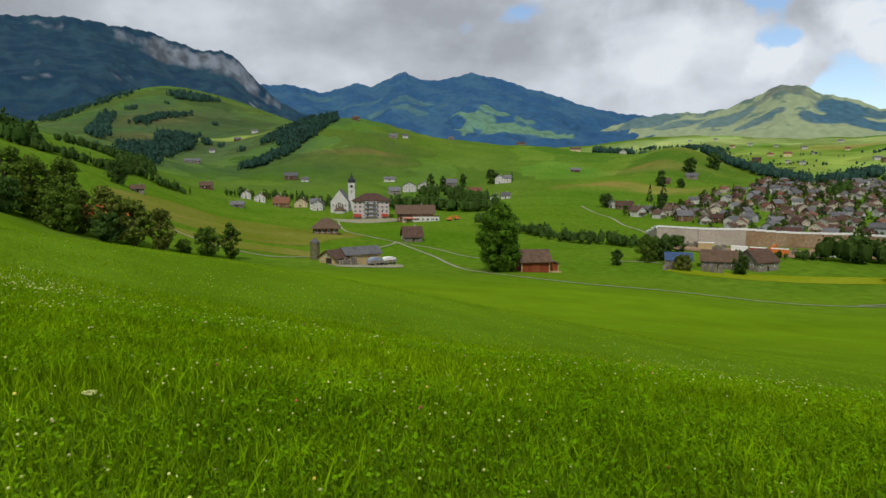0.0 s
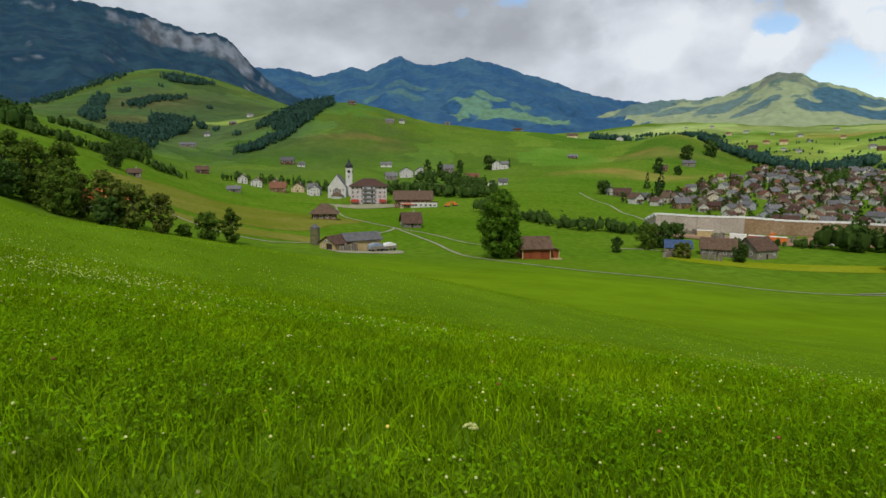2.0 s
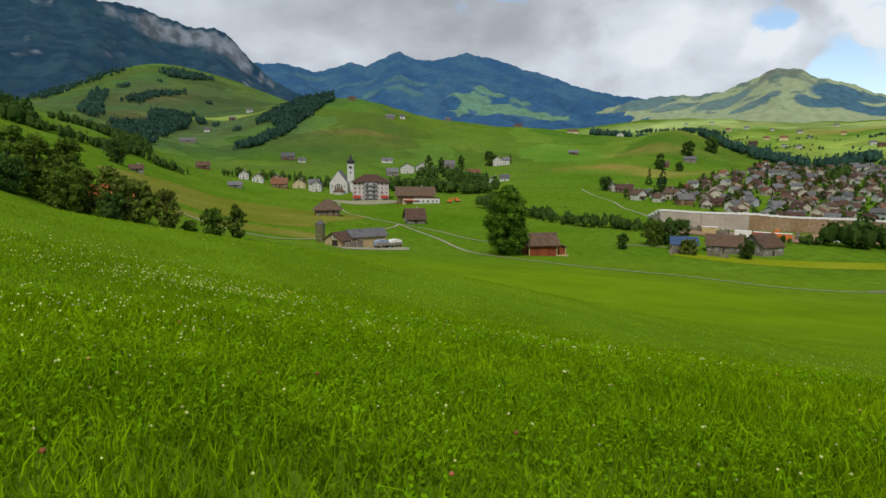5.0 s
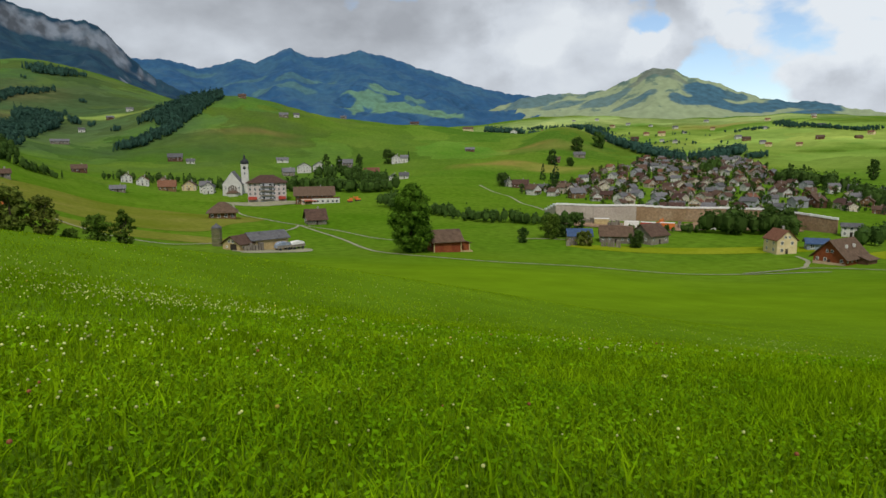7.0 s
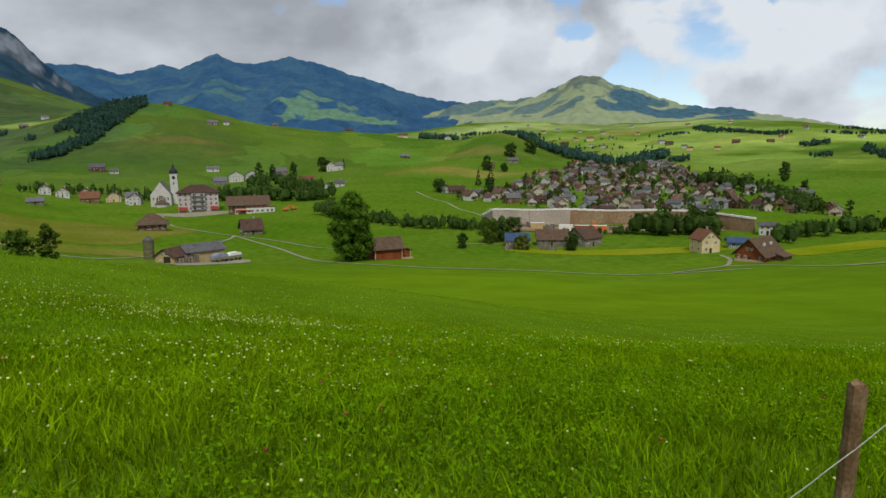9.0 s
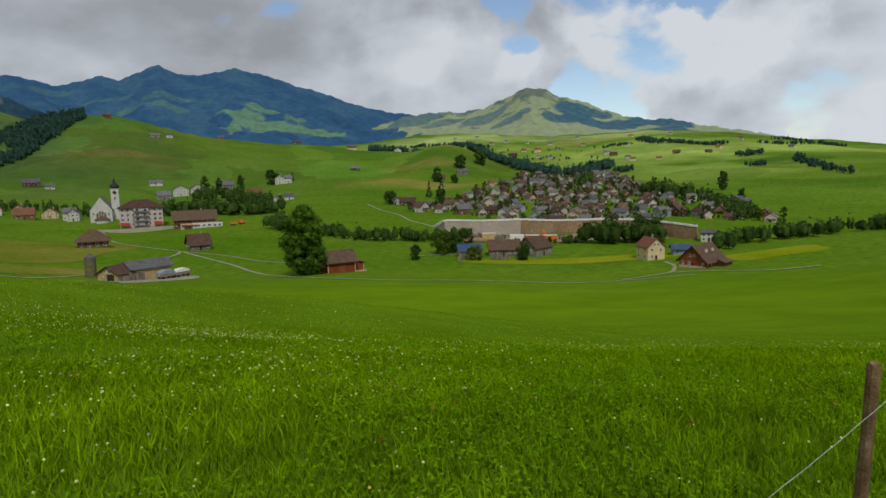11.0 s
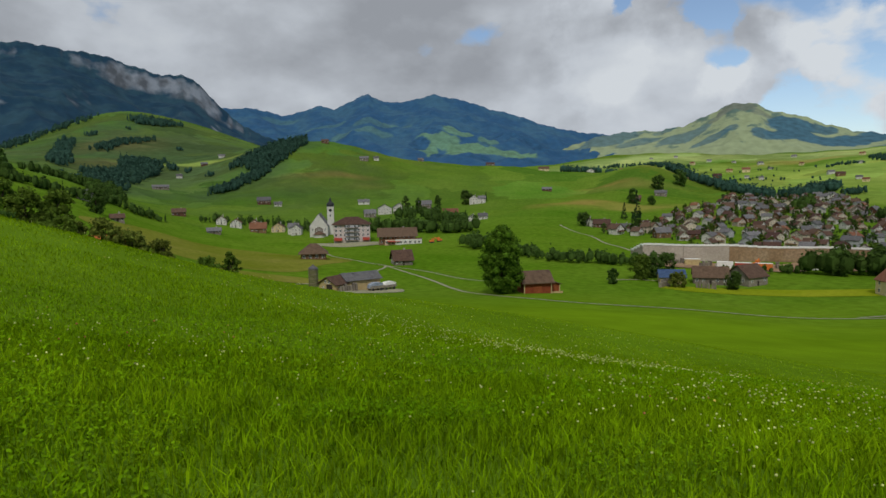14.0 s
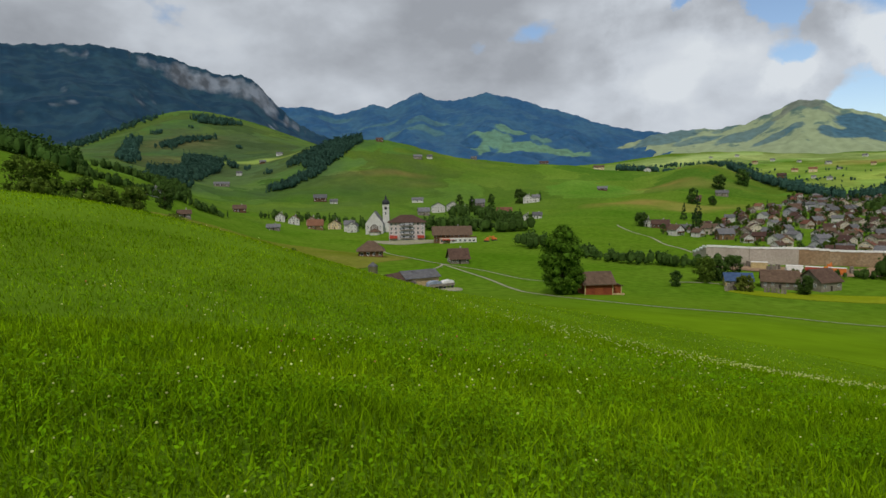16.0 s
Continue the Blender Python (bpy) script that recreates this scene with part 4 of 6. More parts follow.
ribbon("track", [(99, 452), (104, 400), (101, 350), (99, 307)], 1.25, GRAVEL, "pale gravel lane up the hillside")
ribbon("track", [(95, 142), (117, 150), (126, 158), (131, 164), (134, 172)], 1.25, GRAVEL, "pale gravel drive to the yellow house", lift=0.16)
ribbon("track", [(117, 150), (128, 147), (140, 138), (160, 135)], 1.2, GRAVEL, "pale gravel track before the red barn house", lift=0.2)
ribbon("track", [(60, 222), (72, 222), (84, 216)], 1.2, GRAVEL, "pale gravel track to the blue-roofed farm", lift=0.16)
patch("village_yard", -38, 416, 34, 9, 2, GRAVEL, "pale paved yard before the inn and the church", lift=0.2)
patch("farm_yard", -24, 200, 12, 6, 30, GRAVEL, "pale worn yard beside the farm", lift=0.14)
patch("crop_field", -95, 292, 52, 42, -15, FIELD_OLIVE, "mown olive-green field on the valley floor")
patch("crop_field", -70, 226, 36, 9, -8, FIELD_OLIVE, "mown olive-green strip beside the farm track")
patch("hay_field", 112, 193, 40, 6.5, -16, FIELD_YELLOW, "yellow-green hay field on the valley floor")
patch("hay_field", 176, 166, 26, 7, 8, FIELD_YELLOW, "yellow-green hay field beside the red barn house")
patch("excavation", 118, 252, 30, 9, -20, SOIL, "bare brown soil of a building site", lift=0.3)
patch("excavation", 160, 236, 22, 7, -50, SOIL, "bare brown soil bank below the retaining wall", lift=0.3)


# ---- barn and linden ----
def red_barn(m):
    e = gable_house("barn", "red-brown boarded barn with a grey-brown tiled roof", 8.6, 7.6, 3.9, 2.7, WOOD_RED, ROOF_BROWN, m, ridge="x", rows=1, cols=1, chimney=False, door=False, side=1, eave=0.9, category="barn", win=(0.8, 0.7))
    b = bmesh.new()
    prism(b, [(4.3, -1), (7.6, -1), (7.6, 2.6), (4.3, 3.7)], -2.2, 3.2)
    part("annex", b, WOOD_RED, e, "red-brown boarded lean-to")
    b = bmesh.new()
    prism(b, [(4.25, 3.75), (8.2, 2.45), (8.2, 2.62), (4.25, 3.95)], -2.8, 3.7)
    part("annex_roof", b, ROOF_BROWN, e)
    for x, y in ((-4.3, -3.82), (4.3, -3.82), (7.6, -2.2)):
        b = bmesh.new()
        cell(b, x - 0.14, x + 0.14, y - 0.14, y + 0.14, -1, 3.8 if y < -3 else 2.5)
        part("corner_post", b, WOOD_PALE, e, "pale timber corner post")
    b = bmesh.new()
    cell(b, -1.3, 1.3, -3.92, -3.8, -0.3, 2.7, 0.03)
    part("barn_door", b, WOOD_RED, e)
    b = bmesh.new()
    cell(b, 4.5, 8.4, -3.0, -2.6, -0.6, 0.35, 0.05)
    part("trough", b, WOOD_PALE, e, "pale wooden trough")
    return e


red_barn(spot(27.5, 193, 8))
tree("linden_tree", "tall dense green linden tree beside the red barn", 21.0, 13.0, spot(17.0, 189), LEAF_LINDEN, seed=5, base=0.04, clumps=250, per=80, size=0.30, columnar=1, trunk=0.6)
tree("bush", "small dark green bush beside the barn", 3.0, 3.2, spot(21.2, 191), LEAF_DARK, seed=8, base=0.05, clumps=16, per=40, size=0.22)


# ---- farm below the church ----
def farm_hall():
    e = gable_house("farm_hall", "long cream-boarded farm hall with a grey metal roof", 15.0, 9.0, 4.6, 2.3, WOOD_PALE, ROOF_GREY, spot(-27.6, 207.4, 31, scale=0.8), ridge="x", rows=1, cols=2, chimney=False, door=False, side=0, eave=0.8, category="barn", win=(0.9, 0.8))
    b = bmesh.new()
    cell(b, -3.6, -2.6, -1.2, -0.2, 5.4, 7.0, 0.05)
    part("vent", b, ROOF_GREY, e, "grey roof vent")
    s = gable_house("farm_shed", "cream-boarded farm shed with brown roof and dark panel for the shade in the open gate", 8.6, 9.5, 2.9, 2.5, WOOD_PALE, ROOF_BROWN, spot(-34.6, 202.4, -36, scale=0.82), ridge="y", rows=1, cols=2, chimney=False, door=False, side=3, eave=0.8, category="barn", win=(0.7, 0.6))
    # the wall is not cut: a dark panel stands for the shade inside
    b = bmesh.new()
    cell(b, -0.4, 2.6, -4.85, -4.7, -0.4, 2.7)
    part("gate_shade", b, DOOR_AND_SHADE, s, "dark panel for the shade in the open gate")


farm_hall()


def silo(m):
    e = thing("silo", "round weathered green-brown silo with grey cap", "silo", m)
    b = bmesh.new()
    lathe(b, [(1.75, -1), (1.75, 6.2), (1.8, 6.25), (1.8, 6.4)], 24)
    part("tank", b, surface("silo_skin", [(0.3, (0.10, 0.10, 0.045)), (0.7, (0.17, 0.16, 0.08))], scale=0.7, fine=0.25, fine_scale=6), e)
    b = bmesh.new()
    lathe(b, [(1.9, 6.4), (1.5, 6.9), (0.5, 7.6), (0.35, 7.9)], 24)
    part("cap", b, ROOF_GREY, e, "grey metal cap")
    for z in (1.2, 2.8, 4.4, 5.8):
        b = bmesh.new()
        lathe(b, [(1.8, z), (1.83, z + 0.02), (1.83, z + 0.1), (1.8, z + 0.12)], 24)
        part("hoop", b, WOOD_GREY, e)
    return e


silo(spot(-42.6, 209, scale=0.9))


def trailer(m, label, load):
    e = thing("farm_trailer", label, "trailer", m)
    b = bmesh.new()
    cell(b, -2.6, 2.6, -1.1, 1.1, 0.8, 1.0, 0.03)
    for y in (-1.1, 1.04):
        cell(b, -2.6, 2.6, y, y + 0.06, 1.0, 1.7)
    part("bed", b, WOOD_GREY, e)
    b = bmesh.new()
    prism(b, [(-2.5, 1.0), (2.5, 1.0), (2.3, 2.3), (1.0, 2.7), (-1.4, 2.6), (-2.4, 2.1)], -1.0, 1.0)
    part("load", b, load, e)
    for x in (-1.6, 1.6):
        for y in (-1.0, 1.0):
            b = bmesh.new()
            lathe(b, [(0.3, -0.14), (0.48, -0.1), (0.48, 0.1), (0.3, 0.14)], 14)
            b.transform(Matrix.Translation((x, y, 0.48)) @ Matrix.Rotation(radians(90), 4, "X"))
            part("wheel", b, DOME_DARK, e)
    return e


trailer(spot(-22.0, 203.5, 36), "farm trailer under a blue-grey tarpaulin beside the hall", BLUE_GREY)
trailer(spot(-18.0, 207.5, 40), "farm trailer with a pale load in the yard", COPING)


def log_stack(m, label):
    e = thing("log_stack", label, "wood pile", m)
    rng = random.Random(4)
    for i in range(7):
        b = bmesh.new()
        cell(b, -0.35, 0.35, -0.5, 0.5, -0.5, 1.6 + rng.random() * 0.9, 0.06)
        b.transform(Matrix.Translation((i * 0.95 - 3, rng.random() * 0.5, 0)) @ Matrix.Rotation(rng.random() * 0.3 - 0.15, 4, "Y"))
        part("stacked_log", b, WOOD_GREY, e)
    return e


log_stack(spot(-30.2, 199.8, 34), "row of weathered upright timber before the farm hall")
gable_house("farmhouse", "old brown-shingled farmhouse with a steep brown roof", 10.5, 11.5, 3.2, 5.0, WOOD_GREY, ROOF_BROWN, spot(-14.2, 288, 12, scale=0.78), ridge="x", rows=1, cols=4, side=3, eave=1.0)
hip_house("farmhouse", "brown weathered farmhouse with a broad hipped roof", 11.5, 10, 2.8, 4.6, WOOD_BROWN, ROOF_BROWN, spot(-56, 302, 8), eave=1.2, rows=1, cols=4, ridge_len=0.25)


# ---- church and inn ----
def church(m):
    e = thing("church", "white village church with steep grey roof and domed tower", "church", m)
    b = bmesh.new()
    prism(b, [(-7, -1.5), (7, -1.5), (7, 8.2), (0, 17.4), (-7, 8.2)], -9, 16)
    part("nave", b, PLASTER_WHITE, e)
    b = bmesh.new()
    for s in (-1, 1):
        prism(b, [(0, 17.45), (s * 7.6, 7.45), (s * 7.6, 7.75), (0, 17.8)], -8.7, 16.4)
    part("roof", b, ROOF_GREY, e)
    b = bmesh.new()
    cell(b, 6.2, 11.4, 1.0, 6.2, -1.5, 23.0)
    cell(b, 5.95, 11.65, 0.75, 6.45, 22.6, 23.1)
    tower = part("tower", b, PLASTER_WHITE, e)
    b = bmesh.new()
    lathe(b, [(2.9, 23.1), (3.1, 24.0), (3.0, 25.2), (2.2, 26.4), (1.2, 27.2), (0.7, 28.2), (0.9, 28.7), (0.5, 29.4), (0.08, 31.0), (0.03, 32.2)], 16, 8.8, 3.6)
    part("dome", b, DOME_DARK, tower, "dark shingled onion dome")
    for s, x, y, rz in ((0, 8.8, 0.97, 0), (1, 11.43, 3.6, 90)):
        b = bmesh.new()
        lathe(b, [(1.25, 0), (1.25, 0.08), (1.1, 0.12)], 20)
        b.transform(Matrix.Translation((x, y, 20.2)) @ Matrix.Rotation(radians(rz), 4, "Z") @ Matrix.Rotation(radians(90), 4, "X"))
        part("clock_face", b, DOME_DARK, tower, "dark round clock face")
        add_window(tower, x, y - 0.02 if rz == 0 else y, 16.0, 1.0, 2.2, radians(rz))
    b = bmesh.new()
    arch = [(-3.2, 0.2), (3.2, 0.2), (3.2, 4.6)] + [(3.2 * math.cos(k * math.pi / 10), 4.6 + 3.0 * math.sin(k * math.pi / 10)) for k in range(1, 10)] + [(-3.2, 4.6)]
    prism(b, arch, -9.12, -8.95)
    part("arched_window", b, WOOD_GREY, e, "large grey arched front window")
    for x in (-1.6, 0, 1.6):
        b = bmesh.new()
        cell(b, x - 0.12, x + 0.12, -9.2, -9.1, 0.2, 7.2)
        part("mullion", b, FRAME_WHITE, e)
    for x in (-4.9, 4.9):
        add_window(e, x, -9.03, 5.4, 0.8, 2.2)
    for y in (-5, 0, 10):
        add_window(e, 7.03, y, 5.0, 1.1, 3.2, radians(90))
        add_window(e, -7.03, y, 5.0, 1.1, 3.2, radians(-90))
    b = bmesh.new()
    lathe(b, [(4.6, -1.5), (4.6, 1.6)], 20, 0.5, -10.5)
    part("porch", b, PLASTER_WHITE, e)
    b = bmesh.new()
    lathe(b, [(5.1, 1.6), (5.1, 1.8), (0.6, 4.2), (0.2, 4.6)], 20, 0.5, -10.5)
    part("porch_roof", b, ROOF_BROWN, e, "round brown porch roof")
    return e


church(spot(-74.5, 462, 3, sink=0.4, scale=0.9))


def inn(m):
    e = hip_house("hotel", "four-storey grey and white inn with brown hipped roof", 24, 15, 11.2, 5.0, PLASTER_INN, ROOF_BROWN, m, eave=1.2, rows=4, cols=8, ridge_len=0.35, win=(1.2, 1.6), rows_side=4)
    b = bmesh.new()
    cell(b, -4.2, 4.2, -8.4, -7.4, -1, 11.0)
    part("bay", b, PLASTER_GREY, e, "grey projecting balcony bay")
    for i in range(4):
        for x in (-2.2, 2.2):
            add_window(e, x, -8.45, 1.6 + 2.8 * i, 1.7, 1.5)
        b = bmesh.new()
        cell(b, -4.3, 4.3, -9.4, -8.42, 0.3 + 2.8 * i, 0.9 + 2.8 * i, 0.04)
        part("balcony", b, WOOD_GREY, e)
    for x0, x1 in ((-11.8, -6.5), (7.0, 11.6)):
        b = bmesh.new()
        prism(b, [(x0, 0.6), (x1, 0.6), (x1, 2.4), (x0, 2.7)], -9.4, -7.8)
        part("awning", b, RED_PAINT, e, "red cloth awning")
    return e


inn(spot(-49, 434, 5))


def chalet_hotel(m):
    e = gable_house("guest_house", "wide chalet guest house with brown roof and white base", 27, 17, 6.4, 5.2, WOOD_BROWN, ROOF_BROWN, m, ridge="x", rows=2, cols=8, side=3, eave=1.6, balcony=WOOD_BROWN)
    b = bmesh.new()
    cell(b, -2, 17.5, -15.5, -8.6, -1.5, 4.0, 0.08)
    part("terrace", b, PLASTER_WHITE, e, "white plastered terrace building")
    b = bmesh.new()
    for x in (-2, 17.3):
        cell(b, x, x + 0.2, -15.5, -8.6, 4.0, 4.9)
    cell(b, -1.8, 17.3, -15.5, -15.35, 4.0, 4.9)
    part("parapet", b, WOOD_BROWN, e, "brown board parapet")
    b = bmesh.new()
    cell(b, -9.5, -2.2, -13.5, -8.6, -1.5, 3.4, 0.06)
    part("entrance_wing", b, PLASTER_PINK, e, "pale pink entrance wing")
    for x in (-8, -5.8, -3.8):
        add_window(e, x, -13.55, 1.8, 1.5, 2.0)
    for x in (0, 2.0, 5.5, 9, 12.5, 15.5):
        add_window(e, x, -15.55, 2.0, 1.6, 1.5)
    b = bmesh.new()
    prism(b, [(-7.5, 2.2), (1.5, 2.2), (1.5, 2.6), (-7.5, 3.0)], -16.2, -13.6)
    part("awning", b, RED_PAINT, e, "red cloth awning")
    return e


chalet_hotel(spot(-18, 412, 3, scale=0.86))


def digger(m):
    e = thing("excavator", "small orange excavator on the gravel", "excavator", m)
    b = bmesh.new()
    for y in (-1.0, 0.6):
        cell(b, -1.6, 1.6, y, y + 0.45, 0, 0.7, 0.15)
    part("track", b, DOME_DARK, e, "dark crawler tracks")
    b = bmesh.new()
    cell(b, -1.5, 1.4, -1.1, 1.1, 0.75, 1.7, 0.1)
    cell(b, -0.2, 1.2, -1.0, 0.2, 1.7, 2.8, 0.08)
    part("body", b, ORANGE_PAINT, e)
    b = bmesh.new()
    limb(b, (1.2, 0.5, 1.2), (3.2, 0.5, 3.2), 0.2, 0.16, 6)
    limb(b, (3.2, 0.5, 3.2), (4.6, 0.5, 1.2), 0.16, 0.12, 6)
    part("arm", b, ORANGE_PAINT, e)
    return e


digger(spot(4, 398, 10))
digger(spot(9, 402, 200))
digger(spot(132, 252, 30))

# houses of the church village and the scattered farms: x, y, turn, width, depth, wall height, roof rise, ridge, walls, roof
SCATTER = [
    (-93, 474, 0, 9, 9, 6, 3.6, "y", PLASTER_WHITE, ROOF_GREY, "white gabled house with a grey roof beside the church"),
    (-97, 482, 0, 8, 9, 6.5, 3.2, "x", PLASTER_WHITE, ROOF_GREY, "tall white house with a grey roof behind its neighbour"),
    (-111, 497, 5, 12, 9, 4.5, 3.8, "y", PLASTER_CREAM, ROOF_BROWN, "cream house with a broad brown gable roof"),
    (-124, 487, 10, 14, 11, 4, 5.0, "x", WOOD_BROWN, ROOF_RED, "brown farmhouse with a long reddish roof"),
    (-131, 505, 10, 10, 9, 5, 4.2, "y", PLASTER_PINK, ROOF_BROWN, "pinkish house with a steep brown gable"),
    (-143, 496, 12, 10, 9, 4.5, 3.6, "y", PLASTER_WHITE, ROOF_RED, "white house with a reddish gable roof"),
    (-155, 500, 15, 9, 9, 4.5, 3.4, "y", PLASTER_WHITE, ROOF_BROWN, "white house with a brown gable roof"),
    (-146, 450, 15, 11, 8, 2.6, 2.4, "x", WOOD_GREY, ROOF_GREY, "low weathered shed with a grey roof"),
    (-201, 540, 20, 13, 10, 4, 3.6, "x", WOOD_BROWN, ROOF_BROWN, "brown farmhouse on the valley meadow"),
    (-158, 664, 10, 16, 10, 4.5, 4, "x", WOOD_BROWN, ROOF_GREY, "brown farmhouse with a grey roof on the slope"),
    (-142, 655, 10, 9, 7, 3, 2.4, "x", PLASTER_WHITE, ROOF_GREY, "small white building on the slope"),
    (-56, 668, 5, 14, 8, 3, 2.4, "x", PLASTER_WHITE, ROOF_GREY, "low white house on the slope above the church"),
    (-46, 600, 10, 13, 10, 4.5, 4, "x", WOOD_GREY, ROOF_GREY, "grey-brown house above the village"),
    (-33, 626, 5, 16, 11, 6.5, 4.5, "y", PLASTER_WHITE, ROOF_GREY, "large white house with a grey roof"),
    (-19, 630, 5, 14, 11, 6.5, 4.5, "y", PLASTER_WHITE, ROOF_GREY, "white gabled house with a grey roof"),
    (-8, 605, 5, 9, 8, 6, 3.0, "y", PLASTER_GREY, ROOF_GREY, "grey gabled house among trees"),
    (7, 655, 0, 17, 11, 5.5, 4.5, "x", WOOD_GREY, ROOF_GREY, "grey-brown farmhouse with a long roof"),
    (28, 570, -3, 16, 10, 4, 3.6, "x", PLASTER_PINK, ROOF_RED, "pinkish house with a red tiled roof"),
    (58, 652, -5, 11, 10, 6.5, 4.0, "y", PLASTER_WHITE, ROOF_GREY, "white gabled house beside a round tree"),
    (66, 650, -5, 9, 9, 5.5, 3.0, "x", PLASTER_WHITE, ROOF_GREY, "white side wing of a hillside house"),
    (43, 525, -4, 9, 8, 3.2, 3.2, "y", PLASTER_WHITE, ROOF_GREY, "small white gabled house with dark opening"),
    (52, 527, -4, 9, 8, 3.2, 2.8, "x", PLASTER_WHITE, ROOF_GREY, "small white house with a grey roof"),
    (153, 736, -10, 15, 9, 3.5, 3, "x", WOOD_BROWN, ROOF_GREY, "weathered hut on the open hillside"),
    (129, 450, -14, 14, 10, 3.8, 3.6, "x", WOOD_BROWN, ROOF_BROWN, "brown farmhouse beside a round tree"),
    (121, 456, -14, 10, 9, 3.8, 3.6, "y", PLASTER_WHITE, ROOF_BROWN, "white and brown gabled house on the lane"),
    (139, 430, -16, 10, 8, 3.4, 2.2, "x", PLASTER_WHITE, ROOF_GREY, "low white house with a flat grey roof"),
    (-310, 860, 15, 10, 8, 4, 3, "x", PLASTER_WHITE, ROOF_GREY, "white house on the wooded hillside"),
    (-320, 1000, 15, 14, 9, 4, 3, "x", WOOD_BROWN, ROOF_GREY, "farmhouse on the wooded hillside"),
    (-310, 1060, 15, 14, 9, 4, 3, "x", PLASTER_WHITE, ROOF_GREY, "white farmhouse on the wooded hillside"),
    (-290, 740, 20, 24, 9, 4, 3, "x", WOOD_GREY, ROOF_GREY, "long grey barn at the foot of the woods"),
    (-130, 960, 5, 14, 10, 4.5, 3.5, "x", WOOD_BROWN, ROOF_BROWN, "brown farmhouse high on the ridge"),
    (-68, 880, 5, 16, 10, 4.5, 3.5, "x", WOOD_GREY, ROOF_GREY, "weathered farmhouse on the ridge slope"),
    (-52, 890, 5, 10, 8, 4, 3, "x", PLASTER_WHITE, ROOF_GREY, "small pale hut on the ridge slope"),
    (12, 985, 0, 12, 9, 4, 3, "x", WOOD_GREY, ROOF_GREY, "small weathered farmhouse on the ridge"),
    (120, 985, -8, 18, 9, 4, 3, "x", WOOD_GREY, ROOF_BROWN, "weathered brown farmhouse on the ridge"),
    (205, 990, -12, 22, 10, 5, 4, "x", PLASTER_CREAM, ROOF_BROWN, "cream farmhouse with a brown roof on the ridge"),
    (266, 945, -14, 14, 10, 4.5, 4, "y", PLASTER_WHITE, ROOF_RED, "white farmhouse with a reddish roof on the ridge"),
    (210, 604, -18, 13, 9, 3.5, 3, "x", WOOD_BROWN, ROOF_BROWN, "brown barn under the round trees"),
    (250, 640, -20, 14, 9, 3.5, 3, "x", WOOD_GREY, ROOF_GREY, "grey barn above the village"),
    (-205, 395, 25, 11, 9, 4, 3.2, "x", PLASTER_WHITE, ROOF_GREY, "white house at the wood's edge"),
    (-150, 312, 28, 7, 6, 2.2, 2.0, "x", WOOD_GREY, ROOF_BROWN, "grey-brown barn on the spur"),
    (-101, 190, 30, 15, 9, 4.2, 4.2, "x", PLASTER_WHITE, ROOF_ORANGE, "white house with an orange roof behind trees"),
]
for x, y, turn, w, d, h, rise, ridge, walls, roof, label in SCATTER:
    gable_house("house", label, w, d, h, rise, walls, roof, spot(x, y, turn, scale=0.72 if y > 720 else 0.82), "scattered houses and farms", ridge=ridge, rows=2 if h > 4.4 else 1, cols=max(3, int(w / 3)), side=2, chimney=w < 15)


# ---- the farms by the track ----
gable_house("yellow_house", "cream-yellow house with a red-brown roof and chimney", 8.4, 9.5, 5.8, 3.7, PLASTER_CREAM, ROOF_RED, spot(135, 181, -6, scale=0.78), ridge="y", rows=2, cols=2, side=2, eave=0.6)


def red_farm(m):
    e = gable_house("barn_house", "red-boarded barn house with a huge brown roof", 12.5, 17, 3.6, 6.2, WOOD_RED, ROOF_BROWN, m, ridge="y", rows=1, cols=4, side=5, eave=1.3, chimney=False, category="barn")
    b = bmesh.new()
    cell(b, -6.35, 6.35, -8.62, -8.5, -1.2, 1.0)
    part("plinth", b, PLASTER_PINK, e, "pale plastered plinth")
    b = bmesh.new()
    prism(b, [(6.2, -1), (10.2, -1), (10.2, 2.3), (6.2, 3.6)], 0.5, 8.4)
    part("annex", b, WOOD_BROWN, e)
    b = bmesh.new()
    prism(b, [(6.0, 3.7), (11.0, 2.1), (11.0, 2.3), (6.0, 3.9)], 0, 9)
    part("annex_roof", b, ROOF_BROWN, e)
    for y in (-3, 3):
        b = bmesh.new()
        cell(b, 3.0, 3.9, y - 0.4, y + 0.4, 6.6, 8.0, 0.03)
        part("roof_hatch", b, PLASTER_WHITE, e, "pale roof hatch")
    return e


red_farm(spot(137, 158.5, -68, scale=0.7))
gable_house("shed", "small white utility building behind the barn house", 7.5, 6, 4.6, 1.2, PLASTER_WHITE, ROOF_GREY, spot(181, 203, -40, scale=0.8), ridge="x", rows=2, cols=3, side=2, chimney=False, category="shed")
gable_house("shed", "low blue tarpaulin-covered shed beside the yellow house", 6, 5, 2.2, 1.2, BLUE_GREY, SOLAR, spot(149, 182, -30), ridge="x", rows=1, cols=2, side=1, chimney=False, door=False, category="shed")
gable_house("farm_building", "half-built farm building with blue roof panels", 12, 9, 3.6, 3.0, WOOD_PALE, SOLAR, spot(81, 216, -14, scale=0.7), ridge="x", rows=1, cols=3, side=1, chimney=False, category="barn")
gable_house("farm_building", "long brown farm building with a reddish roof", 15, 10, 3.6, 4.2, WOOD_GREY, ROOF_BROWN, spot(95, 216, -22, scale=0.74), ridge="x", rows=1, cols=5, side=2, category="barn")
